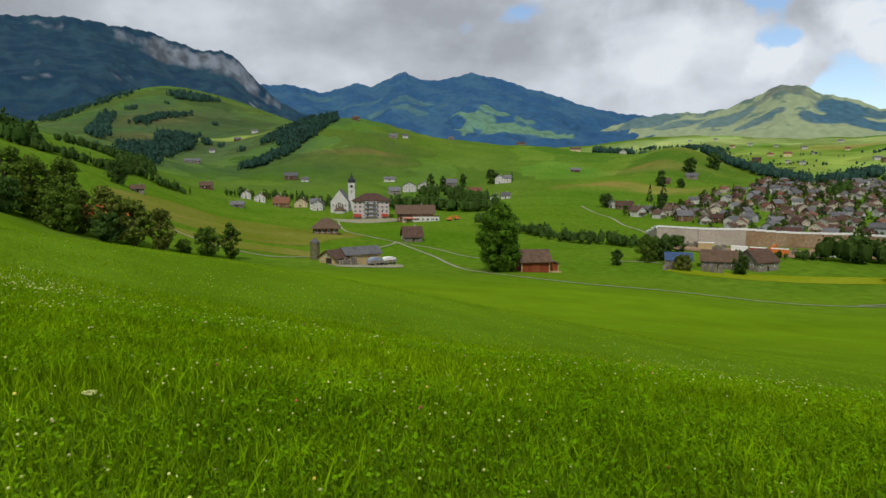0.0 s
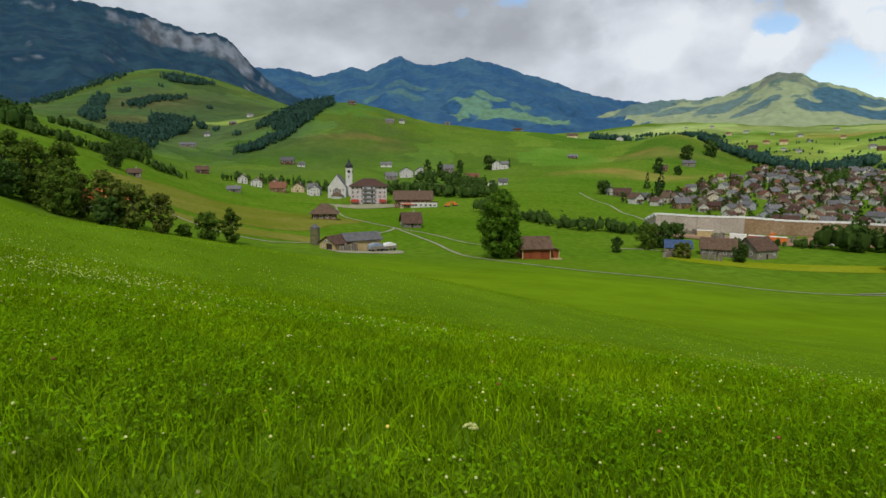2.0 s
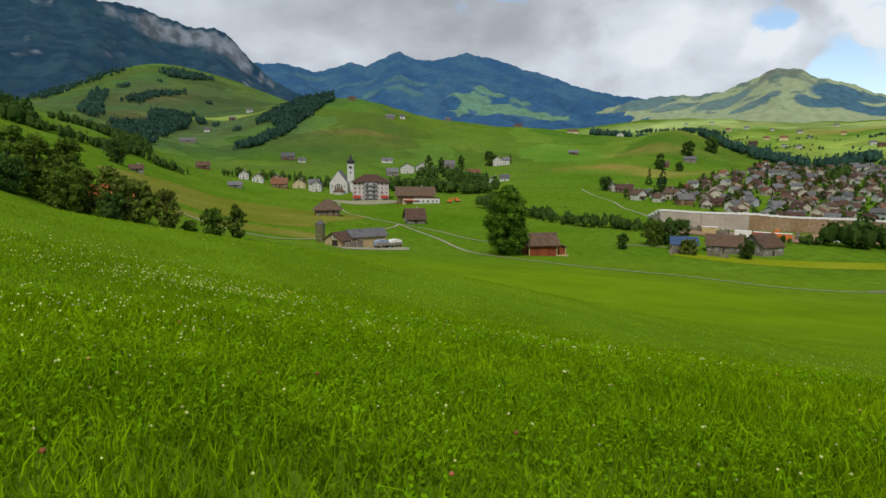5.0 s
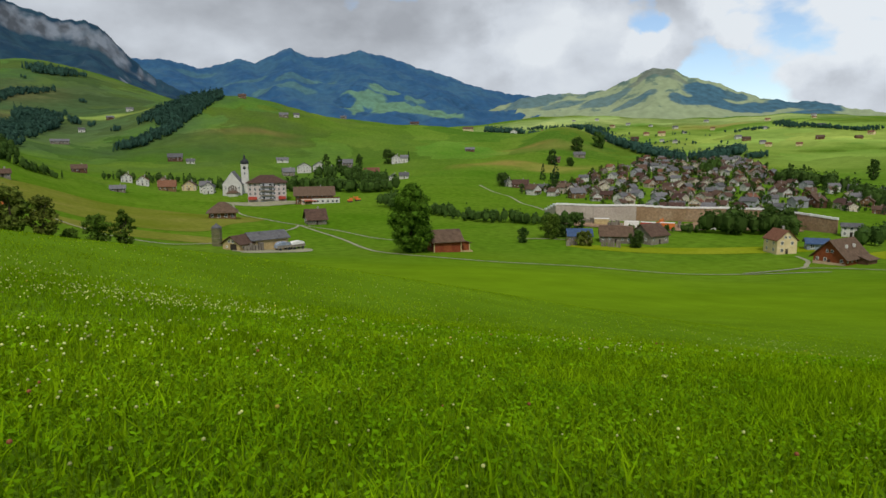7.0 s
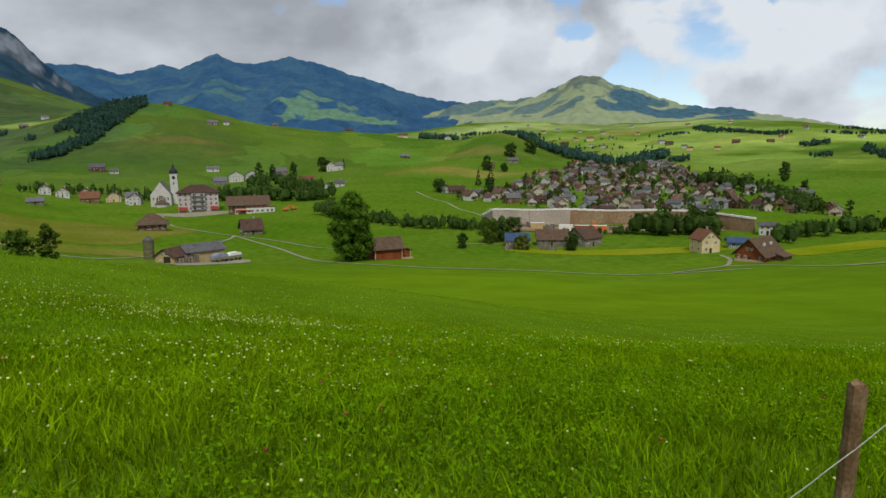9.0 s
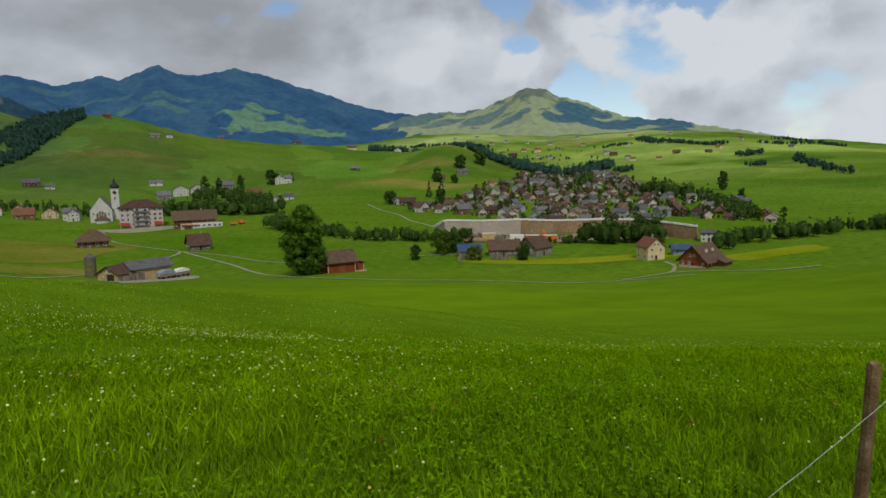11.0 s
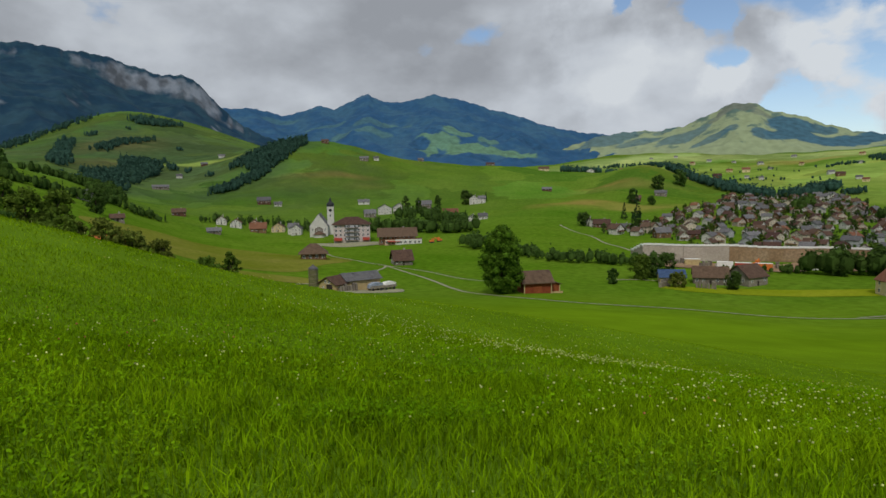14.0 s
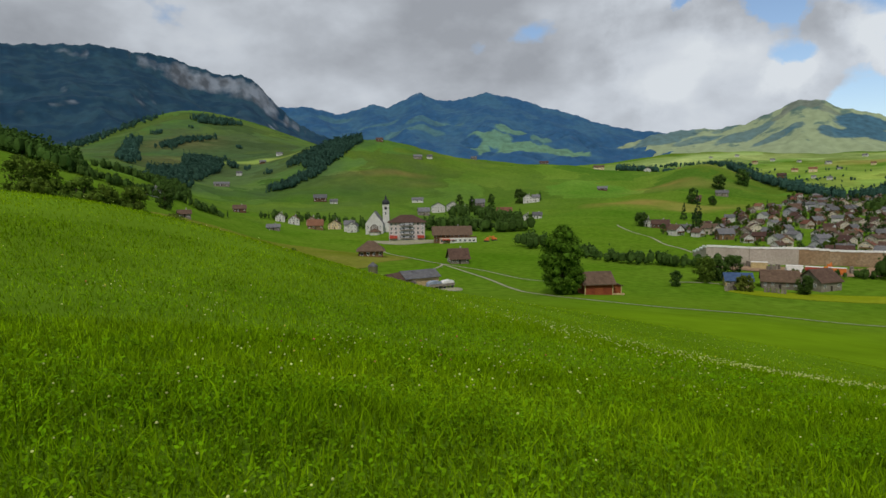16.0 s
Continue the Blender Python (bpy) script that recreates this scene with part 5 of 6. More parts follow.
gable_house("farm_building", "weathered grey-boarded barn with a reddish roof", 12, 12, 4.0, 4.6, WOOD_GREY, ROOF_BROWN, spot(107, 213.5, 22, scale=0.78), ridge="x", rows=1, cols=3, side=2, chimney=False, category="barn")
for k, (x, y, tn) in enumerate(((93, 217, 10), (75, 207, 40), (88, 204, -30))):
    log_stack(spot(x, y, tn), "pile of pale building timber at the farm")


# ---- retaining wall ----
def site_wall():
    e = thing("retaining_wall", "long pale concrete retaining wall with white coping", "wall", Matrix.Identity(4))
    # x, y, height of the top over the foot
    line = [(96, 297, 1.4), (95, 279, 6.4), (109.5, 270, 6.6), (128, 266, 6.8), (143, 263, 5.8), (164, 251.5, 6.2), (175, 237, 6.2), (177.5, 219, 5.8), (180.5, 209, 5.2)]
    mats = [CONCRETE, CONCRETE, CONCRETE, SOIL, SOIL, SOIL, SOIL, SOIL]
    for (x0, y0, h0), (x1, y1, h1), mat in zip(line, line[1:], mats):
        n = 4
        for k in range(n):
            ax, ay = x0 + (x1 - x0) * k / n, y0 + (y1 - y0) * k / n
            bx, by = x0 + (x1 - x0) * (k + 1) / n, y0 + (y1 - y0) * (k + 1) / n
            top = ground_at((ax + bx) / 2, (ay + by) / 2) + h0 + (h1 - h0) * (k + 0.5) / n
            ln = math.hypot(bx - ax, by - ay)
            m = Matrix.Translation(((ax + bx) / 2, (ay + by) / 2, 0)) @ Matrix.Rotation(math.atan2(by - ay, bx - ax), 4, "Z")
            b = bmesh.new()
            cell(b, -ln / 2, ln / 2 - 0.05, -0.3, 0.3, -36, top)
            b.transform(m)
            part("wall_panel", b, mat, e, "" if mat is CONCRETE else "brown earth-coloured panel")
            b = bmesh.new()
            cell(b, -ln / 2, ln / 2 - 0.03, -0.5, 0.5, top, top + 0.75)
            b.transform(m)
            part("coping", b, COPING, e)


site_wall()


def container(x, y, turn, mat, label):
    e = thing("site_container", label, "container", spot(x, y, turn), "containers of the building site")
    b = bmesh.new()
    cell(b, -3, 3, -1.2, 1.2, 0.1, 2.6, 0.05)
    part("box", b, mat, e)
    for k in range(9):
        b = bmesh.new()
        cell(b, -2.8 + k * 0.68, -2.6 + k * 0.68, -1.26, -1.19, 0.25, 2.45)
        part("rib", b, mat, e)
    b = bmesh.new()
    cell(b, -3.05, 3.05, -1.25, 1.25, 2.6, 2.72)
    part("roof_rim", b, COPING, e)


for x, y, tn, mat, label in [(118, 250, -30, COPING, "white site container on the bare soil"), (124, 247, -34, RED_PAINT, "red site container on the bare soil"), (131, 244, -30, ORANGE_PAINT, "orange site container on the bare soil"),
                             (108, 258, -20, WOOD_PALE, "pale timber-coloured site container"), (146, 238, -40, COPING, "white site container near the trees"), (154, 233, -40, BLUE_GREY, "blue-grey site container near the trees")]:
    container(x, y, tn, mat, label)
for x, y, tn in [(112, 254, 20), (103, 262, -10), (138, 246, 60)]:
    log_stack(spot(x, y, tn), "stack of pale formwork timber on the building site")
gable_house("site_house", "orange-plastered house with a brown roof behind the wall", 11, 9, 4.6, 3.0, ROOF_ORANGE, ROOF_BROWN, spot(152, 278, -28, scale=0.9), ridge="x", rows=2, cols=3, side=2)


# ---- the valley village ----
def inside(x, y, poly):
    c = False
    for (x0, y0), (x1, y1) in zip(poly, poly[1:] + poly[:1]):
        if (y0 > y) != (y1 > y) and x < (x1 - x0) * (y - y0) / (y1 - y0) + x0:
            c = not c
    return c


def village():
    kinds = [
        ("white house with a brown tiled roof", 10, 9, 5, 3.4, PLASTER_WHITE, ROOF_BROWN, "x", 2, 3),
        ("white gabled house with a brown roof", 10, 10, 5, 4.0, PLASTER_WHITE, ROOF_BROWN, "y", 2, 3),
        ("sand-coloured gabled house with a dark brown roof", 12, 11, 5.4, 3.4, PLASTER_SAND, ROOF_BROWN, "y", 2, 3),
        ("brown-shingled house with a brown roof", 11, 10, 5, 4.2, WOOD_BROWN, ROOF_BROWN, "y", 2, 4),
        ("brown-shingled house with a grey roof", 12, 9, 5, 3.8, WOOD_BROWN, ROOF_GREY, "x", 2, 4),
        ("brown plastered house with a brown roof", 12, 10, 5, 3.4, WOOD_BROWN, ROOF_BROWN, "x", 2, 3),
        ("sand-coloured house with a reddish roof", 11, 10, 5.4, 3.8, PLASTER_SAND, ROOF_RED, "y", 2, 3),
        ("grey house with a slate roof", 13, 10, 6, 3.0, PLASTER_GREY, ROOF_GREY, "x", 2, 4),
        ("white house with a slate roof", 12, 10, 6, 3.2, PLASTER_WHITE, ROOF_GREY, "x", 2, 4),
        ("weathered wooden house with a brown roof", 12, 11, 4.6, 4.6, WOOD_GREY, ROOF_BROWN, "y", 2, 4),
    ]
    poly = [(118, 425), (150, 345), (142, 300), (150, 274), (172, 258), (196, 262), (232, 292), (258, 276), (284, 262), (300, 285), (330, 330), (330, 430), (345, 480), (395, 560), (400, 625), (330, 650), (270, 570), (205, 500), (160, 450)]
    rng = random.Random(12)
    proto, used = {}, []
    tries = 0
    while len(used) < 240 and tries < 9000:
        tries += 1
        x, y = rng.uniform(115, 405), rng.uniform(225, 655)
        if not inside(x, y, poly) or any(math.hypot(x - u, y - v) < 11.2 for u, v in used):
            continue
        used.append((x, y))
        k = rng.randrange(len(kinds))
        turn = facing(x, y) + rng.choice((-35, -10, 15, 40, 60)) + rng.uniform(-8, 8)
        if k not in proto:
            label, w, d, h, rise, wl, rf, ridge, rows, cols = kinds[k]
            proto[k] = gable_house("village_house", label + " in the valley village", w, d, h, rise, wl, rf, spot(x, y, turn, scale=0.74), "houses of the valley village", ridge=ridge, rows=rows, cols=2, side=1, balcony=WOOD_BROWN if k in (1, 3, 6) else None)
        else:
            copy_thing(proto[k], spot(x, y, turn, scale=rng.uniform(0.64, 0.84)))
    return used


HOUSES = village()


# ---- trees and woods ----
def village_trees():
    rng = random.Random(5)
    a = tree("garden_tree", "round green garden tree between the village houses", 8, 6.5, spot(165, 440), LEAF_MID, seed=21, clumps=26, per=26, size=0.4, group="garden trees of the village")
    b = tree("garden_tree", "dark green garden tree between the village houses", 9, 6, spot(190, 400), LEAF_DARK, seed=22, clumps=26, per=26, size=0.4, group="garden trees of the village")
    c = fir("fir_tree", "slim dark fir tree among the village houses", 13, 5, spot(228, 380), 23, "garden trees of the village")
    for x, y in HOUSES:
        for k in range(rng.choice((0, 1, 1, 2))):
            u, v = x + rng.uniform(-9, 9), y + rng.uniform(-9, 9)
            copy_thing(rng.choice((a, b, b, a, b, a, c)), spot(u, v, rng.uniform(0, 360), scale=rng.uniform(0.5, 0.9)))


village_trees()


def village_shrubs():
    rng = random.Random(17)
    places = []
    for x, y in HOUSES:
        for k in range(3):
            a, q = rng.uniform(0, 2 * math.pi), rng.uniform(5.5, 8.5)
            places.append((x + math.cos(a) * q, y + math.sin(a) * q, rng.uniform(1.6, 4.2)))
    woods("garden_shrubs", "dark garden hedges and shrubs between the village houses", places, LEAF_DARK, 41, firs=0.1, quads=30)


village_shrubs()

# lone trees: x, y, height, width, leaf, label
LONE = [
    (-117, 170, 16, 12, LEAF_MID, "tall dark tree of the roadside grove"), (-108, 167, 17, 12, LEAF_MID, "tall green tree of the roadside grove"),
    (-107, 178, 18.5, 13, LEAF_MID, "broad green tree of the roadside grove"), (-97, 170, 12, 7, LEAF_OLIVE, "broad green tree of the roadside grove"),
    (-99, 163, 12, 12, LEAF_MID, "green tree of the roadside grove"), (-90, 170, 14.5, 10, LEAF_OLIVE, "olive tree of the roadside grove"),
    (-84, 172, 13, 10.5, LEAF_OLIVE, "olive tree of the roadside grove"), (-78, 174, 11.5, 8, LEAF_OLIVE, "slim olive tree at the end of the grove"),
    (-128, 172, 17, 13, LEAF_MID, "tall dark tree of the roadside grove"), (-122, 160, 12, 11, LEAF_MID, "green tree of the roadside grove"), (-140, 182, 17, 14, LEAF_MID, "tall dark tree of the roadside grove"),
    (-88, 166, 8, 9, LEAF_DARK, "dark shrub at the foot of the grove"), (-110, 158, 9, 11, LEAF_DARK, "dark shrub at the foot of the grove"),
    (-74, 180, 4, 5, LEAF_MID, "low green bush on the meadow edge"), (-69, 184, 8.5, 8, LEAF_MID, "rounded green tree on the meadow edge"), (-63, 187, 11, 6, LEAF_MID, "slim upright tree on the meadow edge"),
    (-160, 313, 12, 11, LEAF_DARK, "round dark tree on the spur"),
    (59, 213, 5.5, 4.2, LEAF_DARK, "small round tree on the valley meadow"), (96, 202, 6.4, 5.6, LEAF_DARK, "small round tree before the farm"),
    (73, 224, 9, 9, LEAF_MID, "spreading green tree beside the farm lane"), (86, 232, 8.5, 9, LEAF_DARK, "dark tree beside the farm lane"), (79, 228, 8, 8, LEAF_DARK, "dark tree beside the farm lane"),
    (79, 206, 5, 6.8, LEAF_OLIVE, "olive bush before the blue-roofed farm"), (152, 200, 8, 8, LEAF_DARK, "dark tree beside the valley road"),
    (50, 655, 15, 14, LEAF_DARK, "round dark tree beside the white house"), (201, 588, 15, 11, LEAF_DARK, "round dark tree above the village"),
    (262, 676, 16, 17, LEAF_DARK, "round dark tree on the hill"), (302, 711, 18, 19, LEAF_DARK, "large round tree on the hill"), (218, 582, 9, 8, LEAF_DARK, "round dark tree above the village"),
    (116, 452, 10, 11, LEAF_DARK, "round dark tree on the lane"), (150, 432, 8, 7, LEAF_DARK, "round dark tree on the lane"),
    (378, 401, 15, 9, LEAF_DARK, "tall dark tree on the hill behind the village"), (341, 345, 10, 6, LEAF_DARK, "dark tree behind the village"),
    (-12, 615, 18, 9, LEAF_DARK, "tall dark tree above the church village"), (0, 620, 16, 8, LEAF_DARK, "tall dark tree above the church village"), (20, 640, 14, 8, LEAF_DARK, "dark tree above the church village"),
]
for k, (x, y, h, w, leaf, label) in enumerate(LONE):
    slim = h / w > 1.7
    tree("tree", label, h, w, spot(x, y, k * 77), leaf, seed=40 + k, base=0.04, clumps=72, per=32, size=0.021 * h + 0.12, columnar=1 if slim else 0.2, group="lone trees")
fir("fir_tree", "tall dark fir beside the village", 24, 9, spot(171, 494), 71, "lone firs")
fir("fir_tree", "dark fir beside the village", 15, 6, spot(163, 500), 72, "lone firs")
fir("fir_tree", "dark fir beside the white house", 10, 4, spot(71, 655), 73, "lone firs")

woods("hedge", "dark hedgerow of trees along the stream", band([(36, 330), (45, 312), (57, 284), (76, 264), (90, 256)], 4, 90, 4, 7.5, 1) + band([(22, 360), (32, 335)], 5, 16, 7, 11, 2), LEAF_DARK, 1, firs=0.05)
woods("tree_belt", "dark trees beside the building site", band([(141, 229), (150, 224), (160, 218), (165, 210)], 6, 46, 8, 12, 3) + band([(112, 238), (125, 236), (140, 233)], 3, 20, 2.5, 4.5, 13), LEAF_DARK, 2, firs=0.1)
woods("tree_belt", "dark trees along the valley road", band([(163, 181), (181, 188), (204, 194), (240, 196), (285, 200)], 4, 90, 5, 8.5, 4), LEAF_DARK, 3, firs=0.1)
woods("tree_belt", "dark trees around the church village", band([(-165, 500), (-140, 520), (-115, 520), (-95, 505), (-60, 470)], 7, 60, 6, 10, 5) + band([(-35, 470), (-15, 480), (0, 470), (18, 455), (30, 440)], 9, 80, 8, 13, 6) + band([(-20, 600), (10, 560), (25, 520), (30, 480)], 12, 70, 8, 13, 7), LEAF_DARK, 4, firs=0.15)
woods("tree_belt", "dark trees behind the valley village", band([(300, 400), (312, 376), (322, 362)], 8, 50, 9, 14, 8) + band([(314, 346), (300, 320), (290, 290), (278, 282)], 7, 60, 7, 12, 32) + band([(290, 470), (330, 520)], 8, 20, 9, 14, 18), LEAF_DARK, 5, firs=0.3)
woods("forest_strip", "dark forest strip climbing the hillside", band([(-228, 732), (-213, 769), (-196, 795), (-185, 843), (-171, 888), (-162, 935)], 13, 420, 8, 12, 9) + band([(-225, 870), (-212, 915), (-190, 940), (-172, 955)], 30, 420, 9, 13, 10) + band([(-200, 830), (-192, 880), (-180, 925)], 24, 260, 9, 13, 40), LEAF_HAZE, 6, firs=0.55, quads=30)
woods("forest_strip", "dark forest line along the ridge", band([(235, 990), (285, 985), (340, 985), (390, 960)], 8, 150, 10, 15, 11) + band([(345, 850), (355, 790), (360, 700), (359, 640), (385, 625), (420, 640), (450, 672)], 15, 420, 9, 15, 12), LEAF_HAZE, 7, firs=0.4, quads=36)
woods("forest_strip", "dark hedge of trees on the spur", band([(-238, 366), (-221, 368), (-214, 382), (-204, 394), (-206, 430), (-194, 429), (-178, 436)], 6, 150, 4, 8.5, 14) + band([(-330, 560), (-300, 590), (-270, 560), (-240, 500)], 16, 160, 7, 12, 24), LEAF_DARK, 8, firs=0.15)
woods("forest", "dark forest on the steep slope", band([(-330, 400), (-270, 385), (-245, 372)], 14, 260, 10, 17, 15), LEAF_DARK, 9, firs=0.5)
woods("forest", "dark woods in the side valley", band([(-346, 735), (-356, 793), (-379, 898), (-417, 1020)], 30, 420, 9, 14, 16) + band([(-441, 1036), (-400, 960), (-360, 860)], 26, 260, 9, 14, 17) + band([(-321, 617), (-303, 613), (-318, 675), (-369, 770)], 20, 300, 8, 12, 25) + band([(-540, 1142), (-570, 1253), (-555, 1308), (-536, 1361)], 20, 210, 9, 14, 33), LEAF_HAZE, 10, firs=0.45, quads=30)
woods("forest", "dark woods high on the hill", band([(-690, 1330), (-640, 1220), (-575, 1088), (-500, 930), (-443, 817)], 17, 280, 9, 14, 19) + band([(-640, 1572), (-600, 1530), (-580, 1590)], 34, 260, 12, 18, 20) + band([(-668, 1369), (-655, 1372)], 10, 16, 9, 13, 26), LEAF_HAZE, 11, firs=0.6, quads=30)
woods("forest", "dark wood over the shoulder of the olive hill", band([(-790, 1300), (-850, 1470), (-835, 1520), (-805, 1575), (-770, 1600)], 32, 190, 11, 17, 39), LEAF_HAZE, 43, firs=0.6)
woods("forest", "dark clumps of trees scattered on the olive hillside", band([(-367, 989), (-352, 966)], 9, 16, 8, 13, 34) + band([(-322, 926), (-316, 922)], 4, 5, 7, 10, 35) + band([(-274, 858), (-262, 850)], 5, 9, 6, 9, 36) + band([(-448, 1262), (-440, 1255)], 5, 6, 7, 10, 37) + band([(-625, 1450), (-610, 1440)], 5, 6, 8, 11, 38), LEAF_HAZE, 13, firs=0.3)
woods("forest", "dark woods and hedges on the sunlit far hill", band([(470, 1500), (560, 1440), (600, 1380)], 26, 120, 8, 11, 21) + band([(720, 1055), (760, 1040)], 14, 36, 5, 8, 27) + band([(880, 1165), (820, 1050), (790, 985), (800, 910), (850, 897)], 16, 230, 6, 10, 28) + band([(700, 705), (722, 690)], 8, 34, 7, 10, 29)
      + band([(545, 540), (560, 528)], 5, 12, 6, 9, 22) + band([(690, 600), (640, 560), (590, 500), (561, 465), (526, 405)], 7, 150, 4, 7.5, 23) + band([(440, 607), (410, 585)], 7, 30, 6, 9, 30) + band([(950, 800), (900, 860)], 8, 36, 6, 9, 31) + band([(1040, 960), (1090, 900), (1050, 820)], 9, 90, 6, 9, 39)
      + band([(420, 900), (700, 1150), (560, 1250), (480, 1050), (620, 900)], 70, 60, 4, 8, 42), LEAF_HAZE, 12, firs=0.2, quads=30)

# the small farms of the far hill
def hill_farms():
    rng = random.Random(31)
    a = gable_house("hill_farm", "small white farm with a grey roof on the far hill", 13, 9, 4.5, 3.5, PLASTER_WHITE, ROOF_GREY, spot(480, 1180, -20), "farms of the far hill", rows=1, cols=2, side=1)
    b = gable_house("hill_farm", "small brown farm with a brown roof on the far hill", 14, 9, 4.5, 3.5, WOOD_BROWN, ROOF_BROWN, spot(540, 1100, -25), "farms of the far hill", rows=1, cols=2, side=1)
    c = gable_house("hill_farm", "small cream farm with a red roof on the far hill", 13, 10, 5, 3.5, PLASTER_CREAM, ROOF_RED, spot(620, 1150, -25), "farms of the far hill", rows=1, cols=2, side=1)
    for k in range(36):
        az, r = rng.uniform(18, 49), rng.uniform(850, 1700)
        x, y = polar(az, r)
        copy_thing(rng.choice((a, a, b, c)), spot(x, y, -az + rng.uniform(-30, 30), scale=rng.uniform(0.5, 0.85)))


hill_farms()

# ---- fence ----
def fence_post(x, y, tall, lean, turn, label):
    e = thing("fence_post", label, "fence post", spot(x, y, turn), "posts of the meadow fence")
    b = bmesh.new()
    n, rng = 10, random.Random(int(x * 100))
    rings = []
    for k in range(9):
        z = -0.3 + (tall + 0.3) * k / 8
        rr = 0.027 + 0.0015 * math.sin(k * 1.7)
        rings.append([b.verts.new((z * lean + math.cos(2 * math.pi * i / n) * rr * (1 + 0.13 * math.sin(i * 2.3 + 1)), max(-0.6, math.sin(2 * math.pi * i / n)) * rr, z + (0.012 * math.sin(i * 1.9) if k == 8 else 0))) for i in range(n)])
    for p, q in zip(rings, rings[1:]):
        for i in range(n):
            b.faces.new((p[i], p[(i + 1) % n], q[(i + 1) % n], q[i]))
    b.faces.new(rings[-1])
    part("shaft", b, POST_WOOD, e)
    return e


POST = (-5.84, 1.52, 0.93, 0.11)
fence_post(*POST, 20, "weathered leaning wooden fence post in the grass")


def fence_wire():
    e = thing("fence_wire", "thin pale twisted wire running down from the fence post", "wire", Matrix.Identity(4))
    x, y, tall, lean = POST
    sx, sy = -6.2, 1.7
    hook = Vector((x + lean * tall + 0.04, y - 0.05, ground_at(x, y) + tall - 0.06))
    tail = hook + Vector((0.10, 0.03, 0.07))
    stake = Vector((sx, sy, ground_at(sx, sy) + 0.30))
    for p, q, sag in ((hook, stake, 0.012), (hook, tail, 0.004)):
        b = bmesh.new()
        last = p
        for k in range(1, 17):
            w = k / 16
            c = p.lerp(q, w) - Vector((0.003 * math.sin(k * 1.7), 0, sag * 4 * w * (1 - w)))
            limb(b, last, c, 0.0016, 0.0016, 5)
            last = c
        part("strand", b, WIRE, e)
    b = bmesh.new()
    limb(b, (sx, sy, ground_at(sx, sy) - 0.2), (sx, sy, ground_at(sx, sy) + 0.32), 0.010, 0.008, 6)
    part("stake", b, POST_WOOD, e, "thin wooden end stake")


fence_wire()


# ---- grass and flowers ----
LINE = np.array([[2.0, 0.1], [-3.5, 0.5], [-5.6, 1.25], [-7.8, 0.0], [-14.6, 0.0]])


def off_line(x, y):
    """Distance from the walked line."""
    best = np.full(np.shape(x), 1e9)
    for (x0, y0), (x1, y1) in zip(LINE, LINE[1:]):
        dx, dy = x1 - x0, y1 - y0
        t = np.clip(((x - x0) * dx + (y - y0) * dy) / (dx * dx + dy * dy), 0, 1)
        best = np.minimum(best, np.hypot(x - x0 - t * dx, y - y0 - t * dy))
    return best


def clump_noise(x, y):
    return 0.5 + 0.25 * np.sin(x * 1.9 + 1.2 * np.sin(y * 1.3)) * np.sin(y * 2.3 + np.sin(x * 0.9)) + 0.25 * np.sin(x * 0.55 + y * 0.37 + 1) * np.sin(y * 0.61 - x * 0.22)


def scatter(rng, n, d0, d1):
    """About n places with a distance from the walked line between d0 and d1, ahead of it."""
    xs, ys = [], []
    got = 0
    while got < n:
        x = rng.uniform(-15 - d1 * 1.0, 3 + d1 * 1.35, n)
        y = rng.uniform(-0.9, d1 + 1.4, n)
        d = off_line(x, y)
        ahead = (y > 0.5) | (d < 1.5)
        side = (x < 1.5 + (y + 0.5) * 1.5) & (x > -15 - (y + 0.5) * 1.0)
        k = (d >= d0) & (d < d1) & ahead & side
        xs.append(x[k])
        ys.append(y[k])
        got += k.sum()
    return np.concatenate(xs)[:n], np.concatenate(ys)[:n]


def blades(rng, n, d0, d1, tall, wide, segments):
    """Curved blades as strips; returns vertices and faces."""
    x, y = scatter(rng, n, d0, d1)
    k = clump_noise(x, y)
    h = tall * (0.45 + 0.75 * rng.random(n)) * (0.82 + 0.36 * k)
    w = wide * (0.6 + 0.8 * rng.random(n))
    a = rng.random(n) * 2 * math.pi
    lean = (0.15 + 0.75 * rng.random(n) ** 1.5) * h
    la = a + math.pi / 2 + rng.normal(size=n) * 0.7
    z = height(x, y) - 0.01
    rows = []
    for s in range(segments + 1):
        u = s / segments
        px, py = x + np.cos(la) * lean * u * u, y + np.sin(la) * lean * u * u
        pz = z + h * (u - 0.22 * u * u)
        ww = w * (1 - u) ** 0.6 * (0.75 + 0.5 * u) if s < segments else w * 0.06
        ox, oy = np.cos(a) * ww / 2, np.sin(a) * ww / 2
        rows.append(np.stack([np.stack([px - ox, py - oy, pz], 1), np.stack([px + ox, py + oy, pz], 1)], 1))
    v = np.stack(rows, 1).reshape(-1, 3)
    base = np.arange(n)[:, None] * (2 * (segments + 1))
    f = np.concatenate([np.concatenate([base + 2 * s, base + 2 * s + 1, base + 2 * s + 3, base + 2 * s + 2], 1) for s in range(segments)])
    return v, f


def join(name, pieces, material, label, category):
    V, F, n0 = [], [], 0
    for v, f in pieces:
        V.append(v)
        F.append(f + n0)
        n0 += len(v)
    me = bpy.data.meshes.new(name)
    fill(me, np.concatenate(V), np.concatenate(F))
    me.materials.append(material)
    return tagged(new(name, me), label, category, kind="stuff")


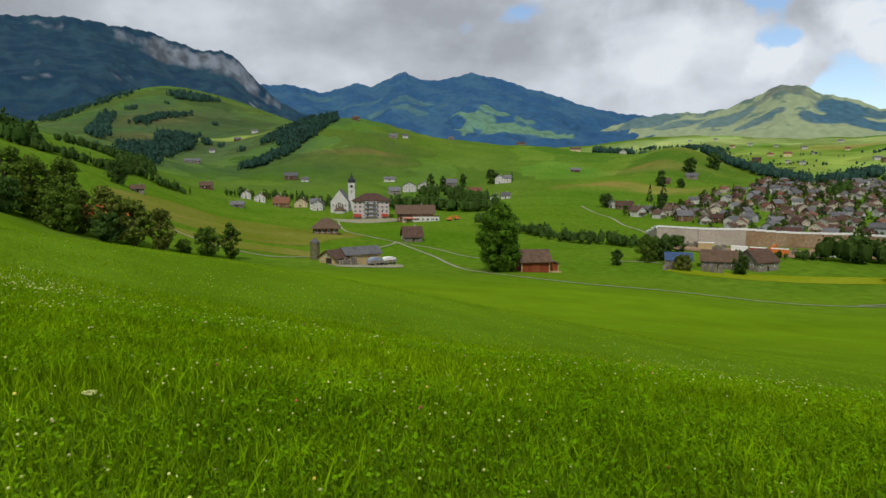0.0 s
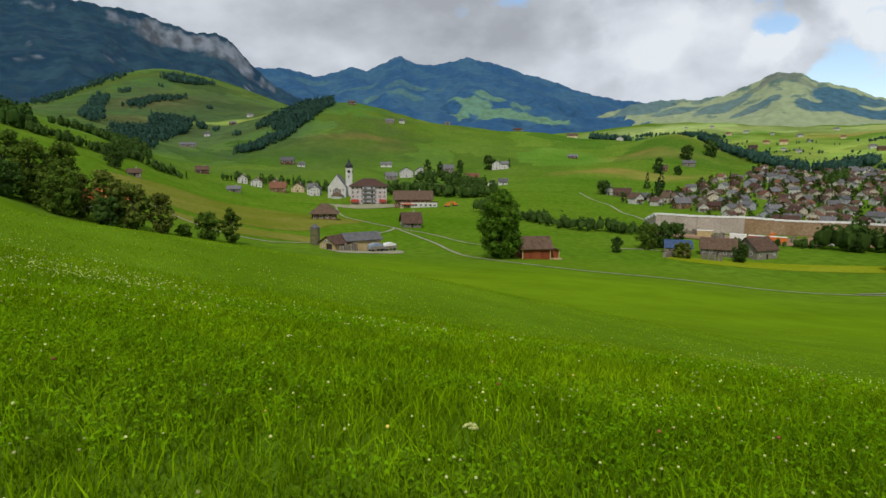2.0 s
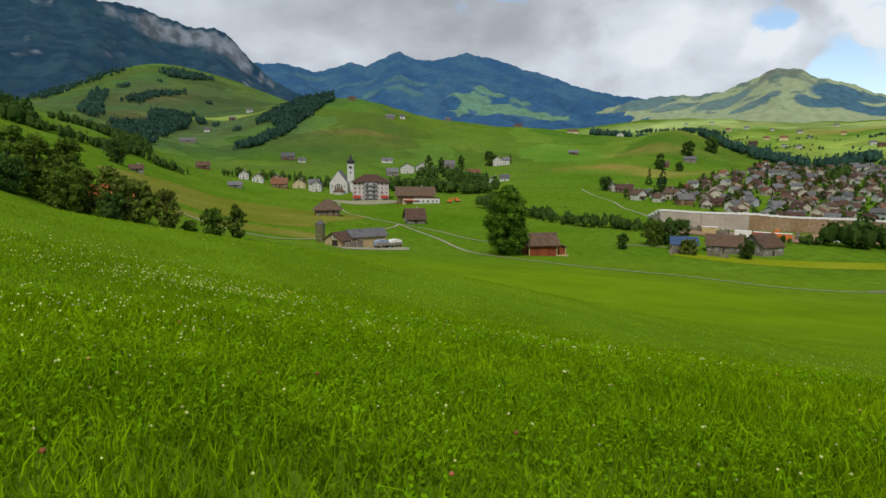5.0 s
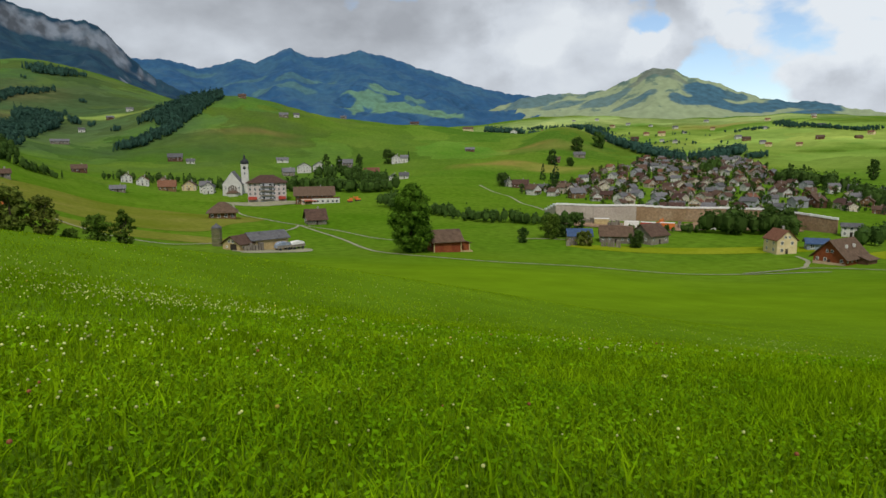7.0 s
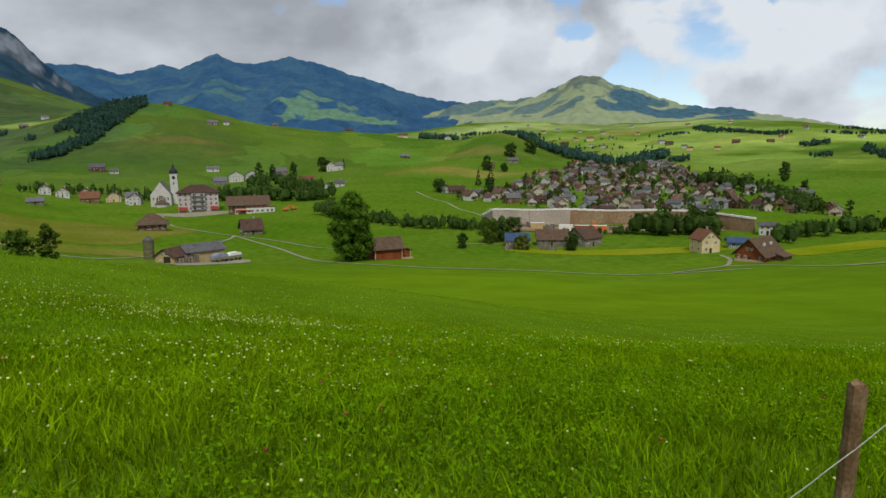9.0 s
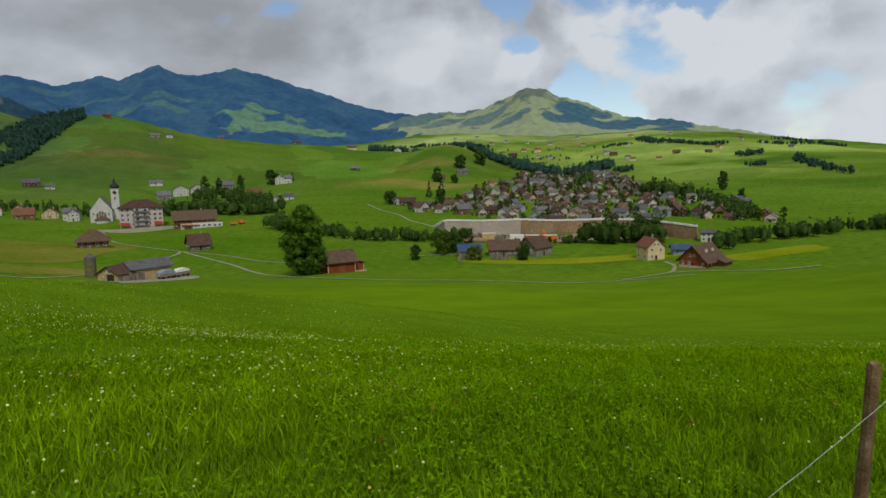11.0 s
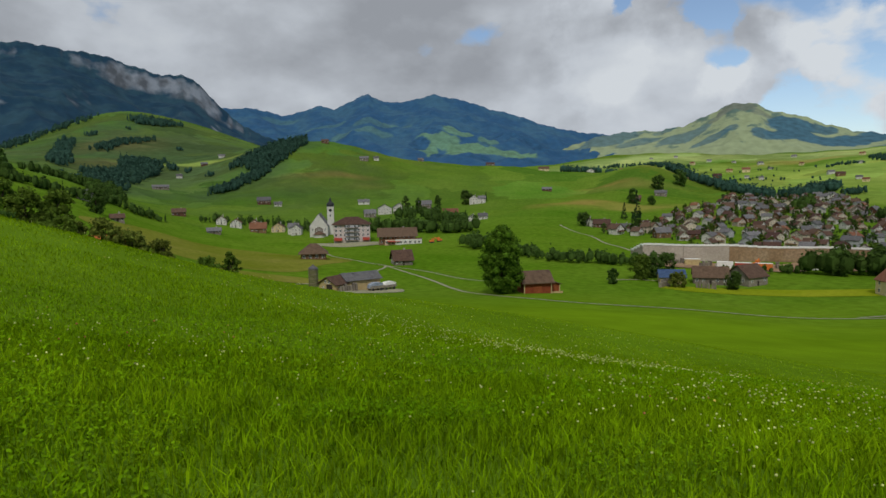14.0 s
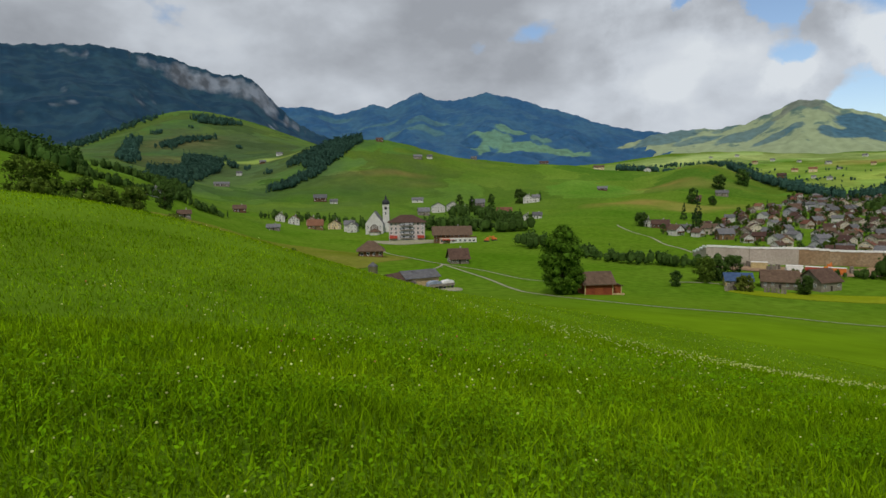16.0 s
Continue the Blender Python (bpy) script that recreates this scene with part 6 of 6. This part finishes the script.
def grass():
    rng = np.random.default_rng(2)
    join("grass", [blades(rng, 150000, 0.0, 3.2, 0.135, 0.0095, 2), blades(rng, 30000, 0.0, 4.0, 0.175, 0.0125, 2), blades(rng, 130000, 3.2, 7.0, 0.138, 0.0125, 2),
                   blades(rng, 120000, 7.0, 14.0, 0.10, 0.018, 1)], BLADE, "lush green meadow grass with long curved blades", "grass")
    join("grass", [blades(rng, 40000, 10.0, 18.0, 0.085, 0.03, 1), blades(rng, 60000, 15.0, 36.0, 0.06, 0.05, 1), blades(rng, 30000, 36.0, 85.0, 0.05, 0.12, 1)], BLADE_FAR, "short bright green grass farther down the meadow", "grass")


def leaf_discs(rng, n, d0, d1, size):
    """Broad clover and herb leaves lying in the grass."""
    x, y = scatter(rng, n, d0, d1)
    keep = clump_noise(x + 7, y + 3) > 0.42
    x, y = x[keep], y[keep]
    n = len(x)
    z = height(x, y) + 0.03 + 0.085 * rng.random(n)
    c = np.stack([x, y, z], 1)
    nrm = np.stack([rng.normal(size=n) * 0.4, rng.normal(size=n) * 0.4 - 0.25, np.ones(n)], 1)
    nrm /= np.linalg.norm(nrm, axis=1)[:, None]
    t = np.cross(nrm, rng.normal(size=(n, 3)))
    t /= np.linalg.norm(t, axis=1)[:, None]
    b = np.cross(nrm, t)
    s = (size * (0.6 + 0.9 * rng.random(n)))[:, None]
    v = np.stack([c - t * s, c - b * s * 0.62, c + t * s, c + b * s * 0.62], 1).reshape(-1, 3)
    return v, np.arange(n * 4).reshape(n, 4)


def clover():
    rng = np.random.default_rng(3)
    join("clover_leaves", [leaf_discs(rng, 130000, 0.0, 4.5, 0.0118), leaf_discs(rng, 38000, 4.5, 10.0, 0.018)], CLOVER_LEAF, "broad clover and herb leaves among the grass", "clover")


def heads(rng, x, y, size, tall):
    """Small rounded flower heads: two crossed rings of facets on a stem."""
    n = len(x)
    z = height(x, y) + tall * (0.7 + 0.5 * rng.random(n))
    s = size * (0.7 + 0.6 * rng.random(n))
    prof = [(0.0, -0.75), (0.8, -0.5), (1.0, 0.1), (0.65, 0.7), (0.0, 0.95)]
    m = 5
    V = []
    for q, h in prof:
        for i in range(m):
            a = 2 * math.pi * i / m
            V.append(np.stack([x + math.cos(a) * q * s, y + math.sin(a) * q * s, z + h * s], 1))
    v = np.stack(V, 1).reshape(-1, 3)
    per = len(prof) * m
    base = np.arange(n)[:, None] * per
    f = []
    for r in range(len(prof) - 1):
        for i in range(m):
            j = (i + 1) % m
            f.append(np.concatenate([base + r * m + i, base + r * m + j, base + (r + 1) * m + j, base + (r + 1) * m + i], 1))
    return v, np.concatenate(f)


def flowers():
    rng = np.random.default_rng(4)

    def spread(n, d0, d1, thresh):
        x, y = scatter(rng, n, d0, d1)
        k = 0.5 + 0.3 * np.sin(x * 0.8 + 2 * np.sin(y * 0.5)) + 0.3 * np.sin(y * 0.9 + x * 0.3)
        keep = k + 0.25 * rng.normal(size=n) > thresh
        return x[keep], y[keep]

    a, b, c = spread(1500, 0.9, 4.0, 0.55), spread(1700, 4.0, 9.0, 0.55), spread(900, 9.0, 22.0, 0.6)
    # drifts of clover: x, y, spread, heads
    drifts = [(-11.5, 13.7, 1.6, 200), (-9.6, 11.6, 1.7, 260), (-8.3, 11.4, 1.2, 200), (-7.2, 10.7, 1.0, 130), (-8.1, 6.6, 1.0, 110), (-9.5, 20.0, 2.6, 50), (-6.7, 18.8, 2.6, 40), (-4.0, 17.6, 2.4, 20), (-1.0, 17.6, 3.0, 15), (-6.6, 7.2, 1.0, 80), (8.0, 18.9, 2.4, 80)]
    thick = (np.concatenate([rng.normal(u, w, n) for u, v, w, n in drifts]), np.concatenate([rng.normal(v, w * 0.6, n) for u, v, w, n in drifts]))
    join("white_clover", [heads(rng, *a, 0.0070, 0.142), heads(rng, *b, 0.0078, 0.142), heads(rng, *c, 0.0095, 0.10), heads(rng, *thick, 0.0105, 0.11)], PETAL_WHITE, "small white clover flowers scattered through the grass", "flowers")
    d = spread(260, 1.0, 9.0, 0.6)
    join("red_clover", [heads(rng, *d, 0.0095, 0.165)], PETAL_RED, "dull red clover flowers in the meadow grass", "flowers")
    e = spread(220, 2.0, 14.0, 0.6)
    join("yellow_flowers", [heads(rng, *e, 0.010, 0.17)], PETAL_YELLOW, "small yellow meadow flowers in the grass", "flowers")


grass()
clover()
flowers()


def umbel(m, seed):
    """A white umbel: stem, rays and a head of small blossoms."""
    e = thing("umbel_flower", "white umbel flower standing above the meadow grass", "flower", m, "white umbel flowers")
    rng = random.Random(seed)
    b = bmesh.new()
    limb(b, (0, 0, -0.02), (0.01, 0, 0.24), 0.004, 0.003, 5)
    for k in range(9):
        a = k * 2.4
        limb(b, (0.01, 0, 0.24), (0.01 + math.cos(a) * 0.04, math.sin(a) * 0.04, 0.29), 0.0018, 0.0015, 4)
    part("stem", b, CLOVER_LEAF, e)
    b = bmesh.new()
    for k in range(34):
        a, q = rng.random() * 6.28, math.sqrt(rng.random()) * 0.055
        c = Vector((0.01 + math.cos(a) * q, math.sin(a) * q, 0.295 - q * q * 4 + rng.random() * 0.01))
        bmesh.ops.create_icosphere(b, subdivisions=1, radius=0.008 + rng.random() * 0.005, matrix=Matrix.Translation(c))
    part("blossom", b, PETAL_WHITE, e)
    return e


first = umbel(spot(-1.75, 3.0, scale=0.6), 1)
for k, (x, y) in enumerate([(6.3, 11.1), (6.6, 11.5), (-1.8, 9.3), (-1.7, 8.0), (-6.4, 9.3), (-6.2, 9.5), (-5.0, 8.1), (-0.9, 8.4), (-2.6, 8.0), (-3.0, 7.8), (-2.9, 5.4), (-3.2, 5.6), (-7.0, 9.0), (-8.6, 9.4), (-7.2, 15.4), (-5.9, 7.9), (-13.2, 6.2), (-12.6, 10.0)]):
    copy_thing(first, spot(x, y, k * 40, scale=0.5 + 0.35 * ((k * 37) % 10) / 10))
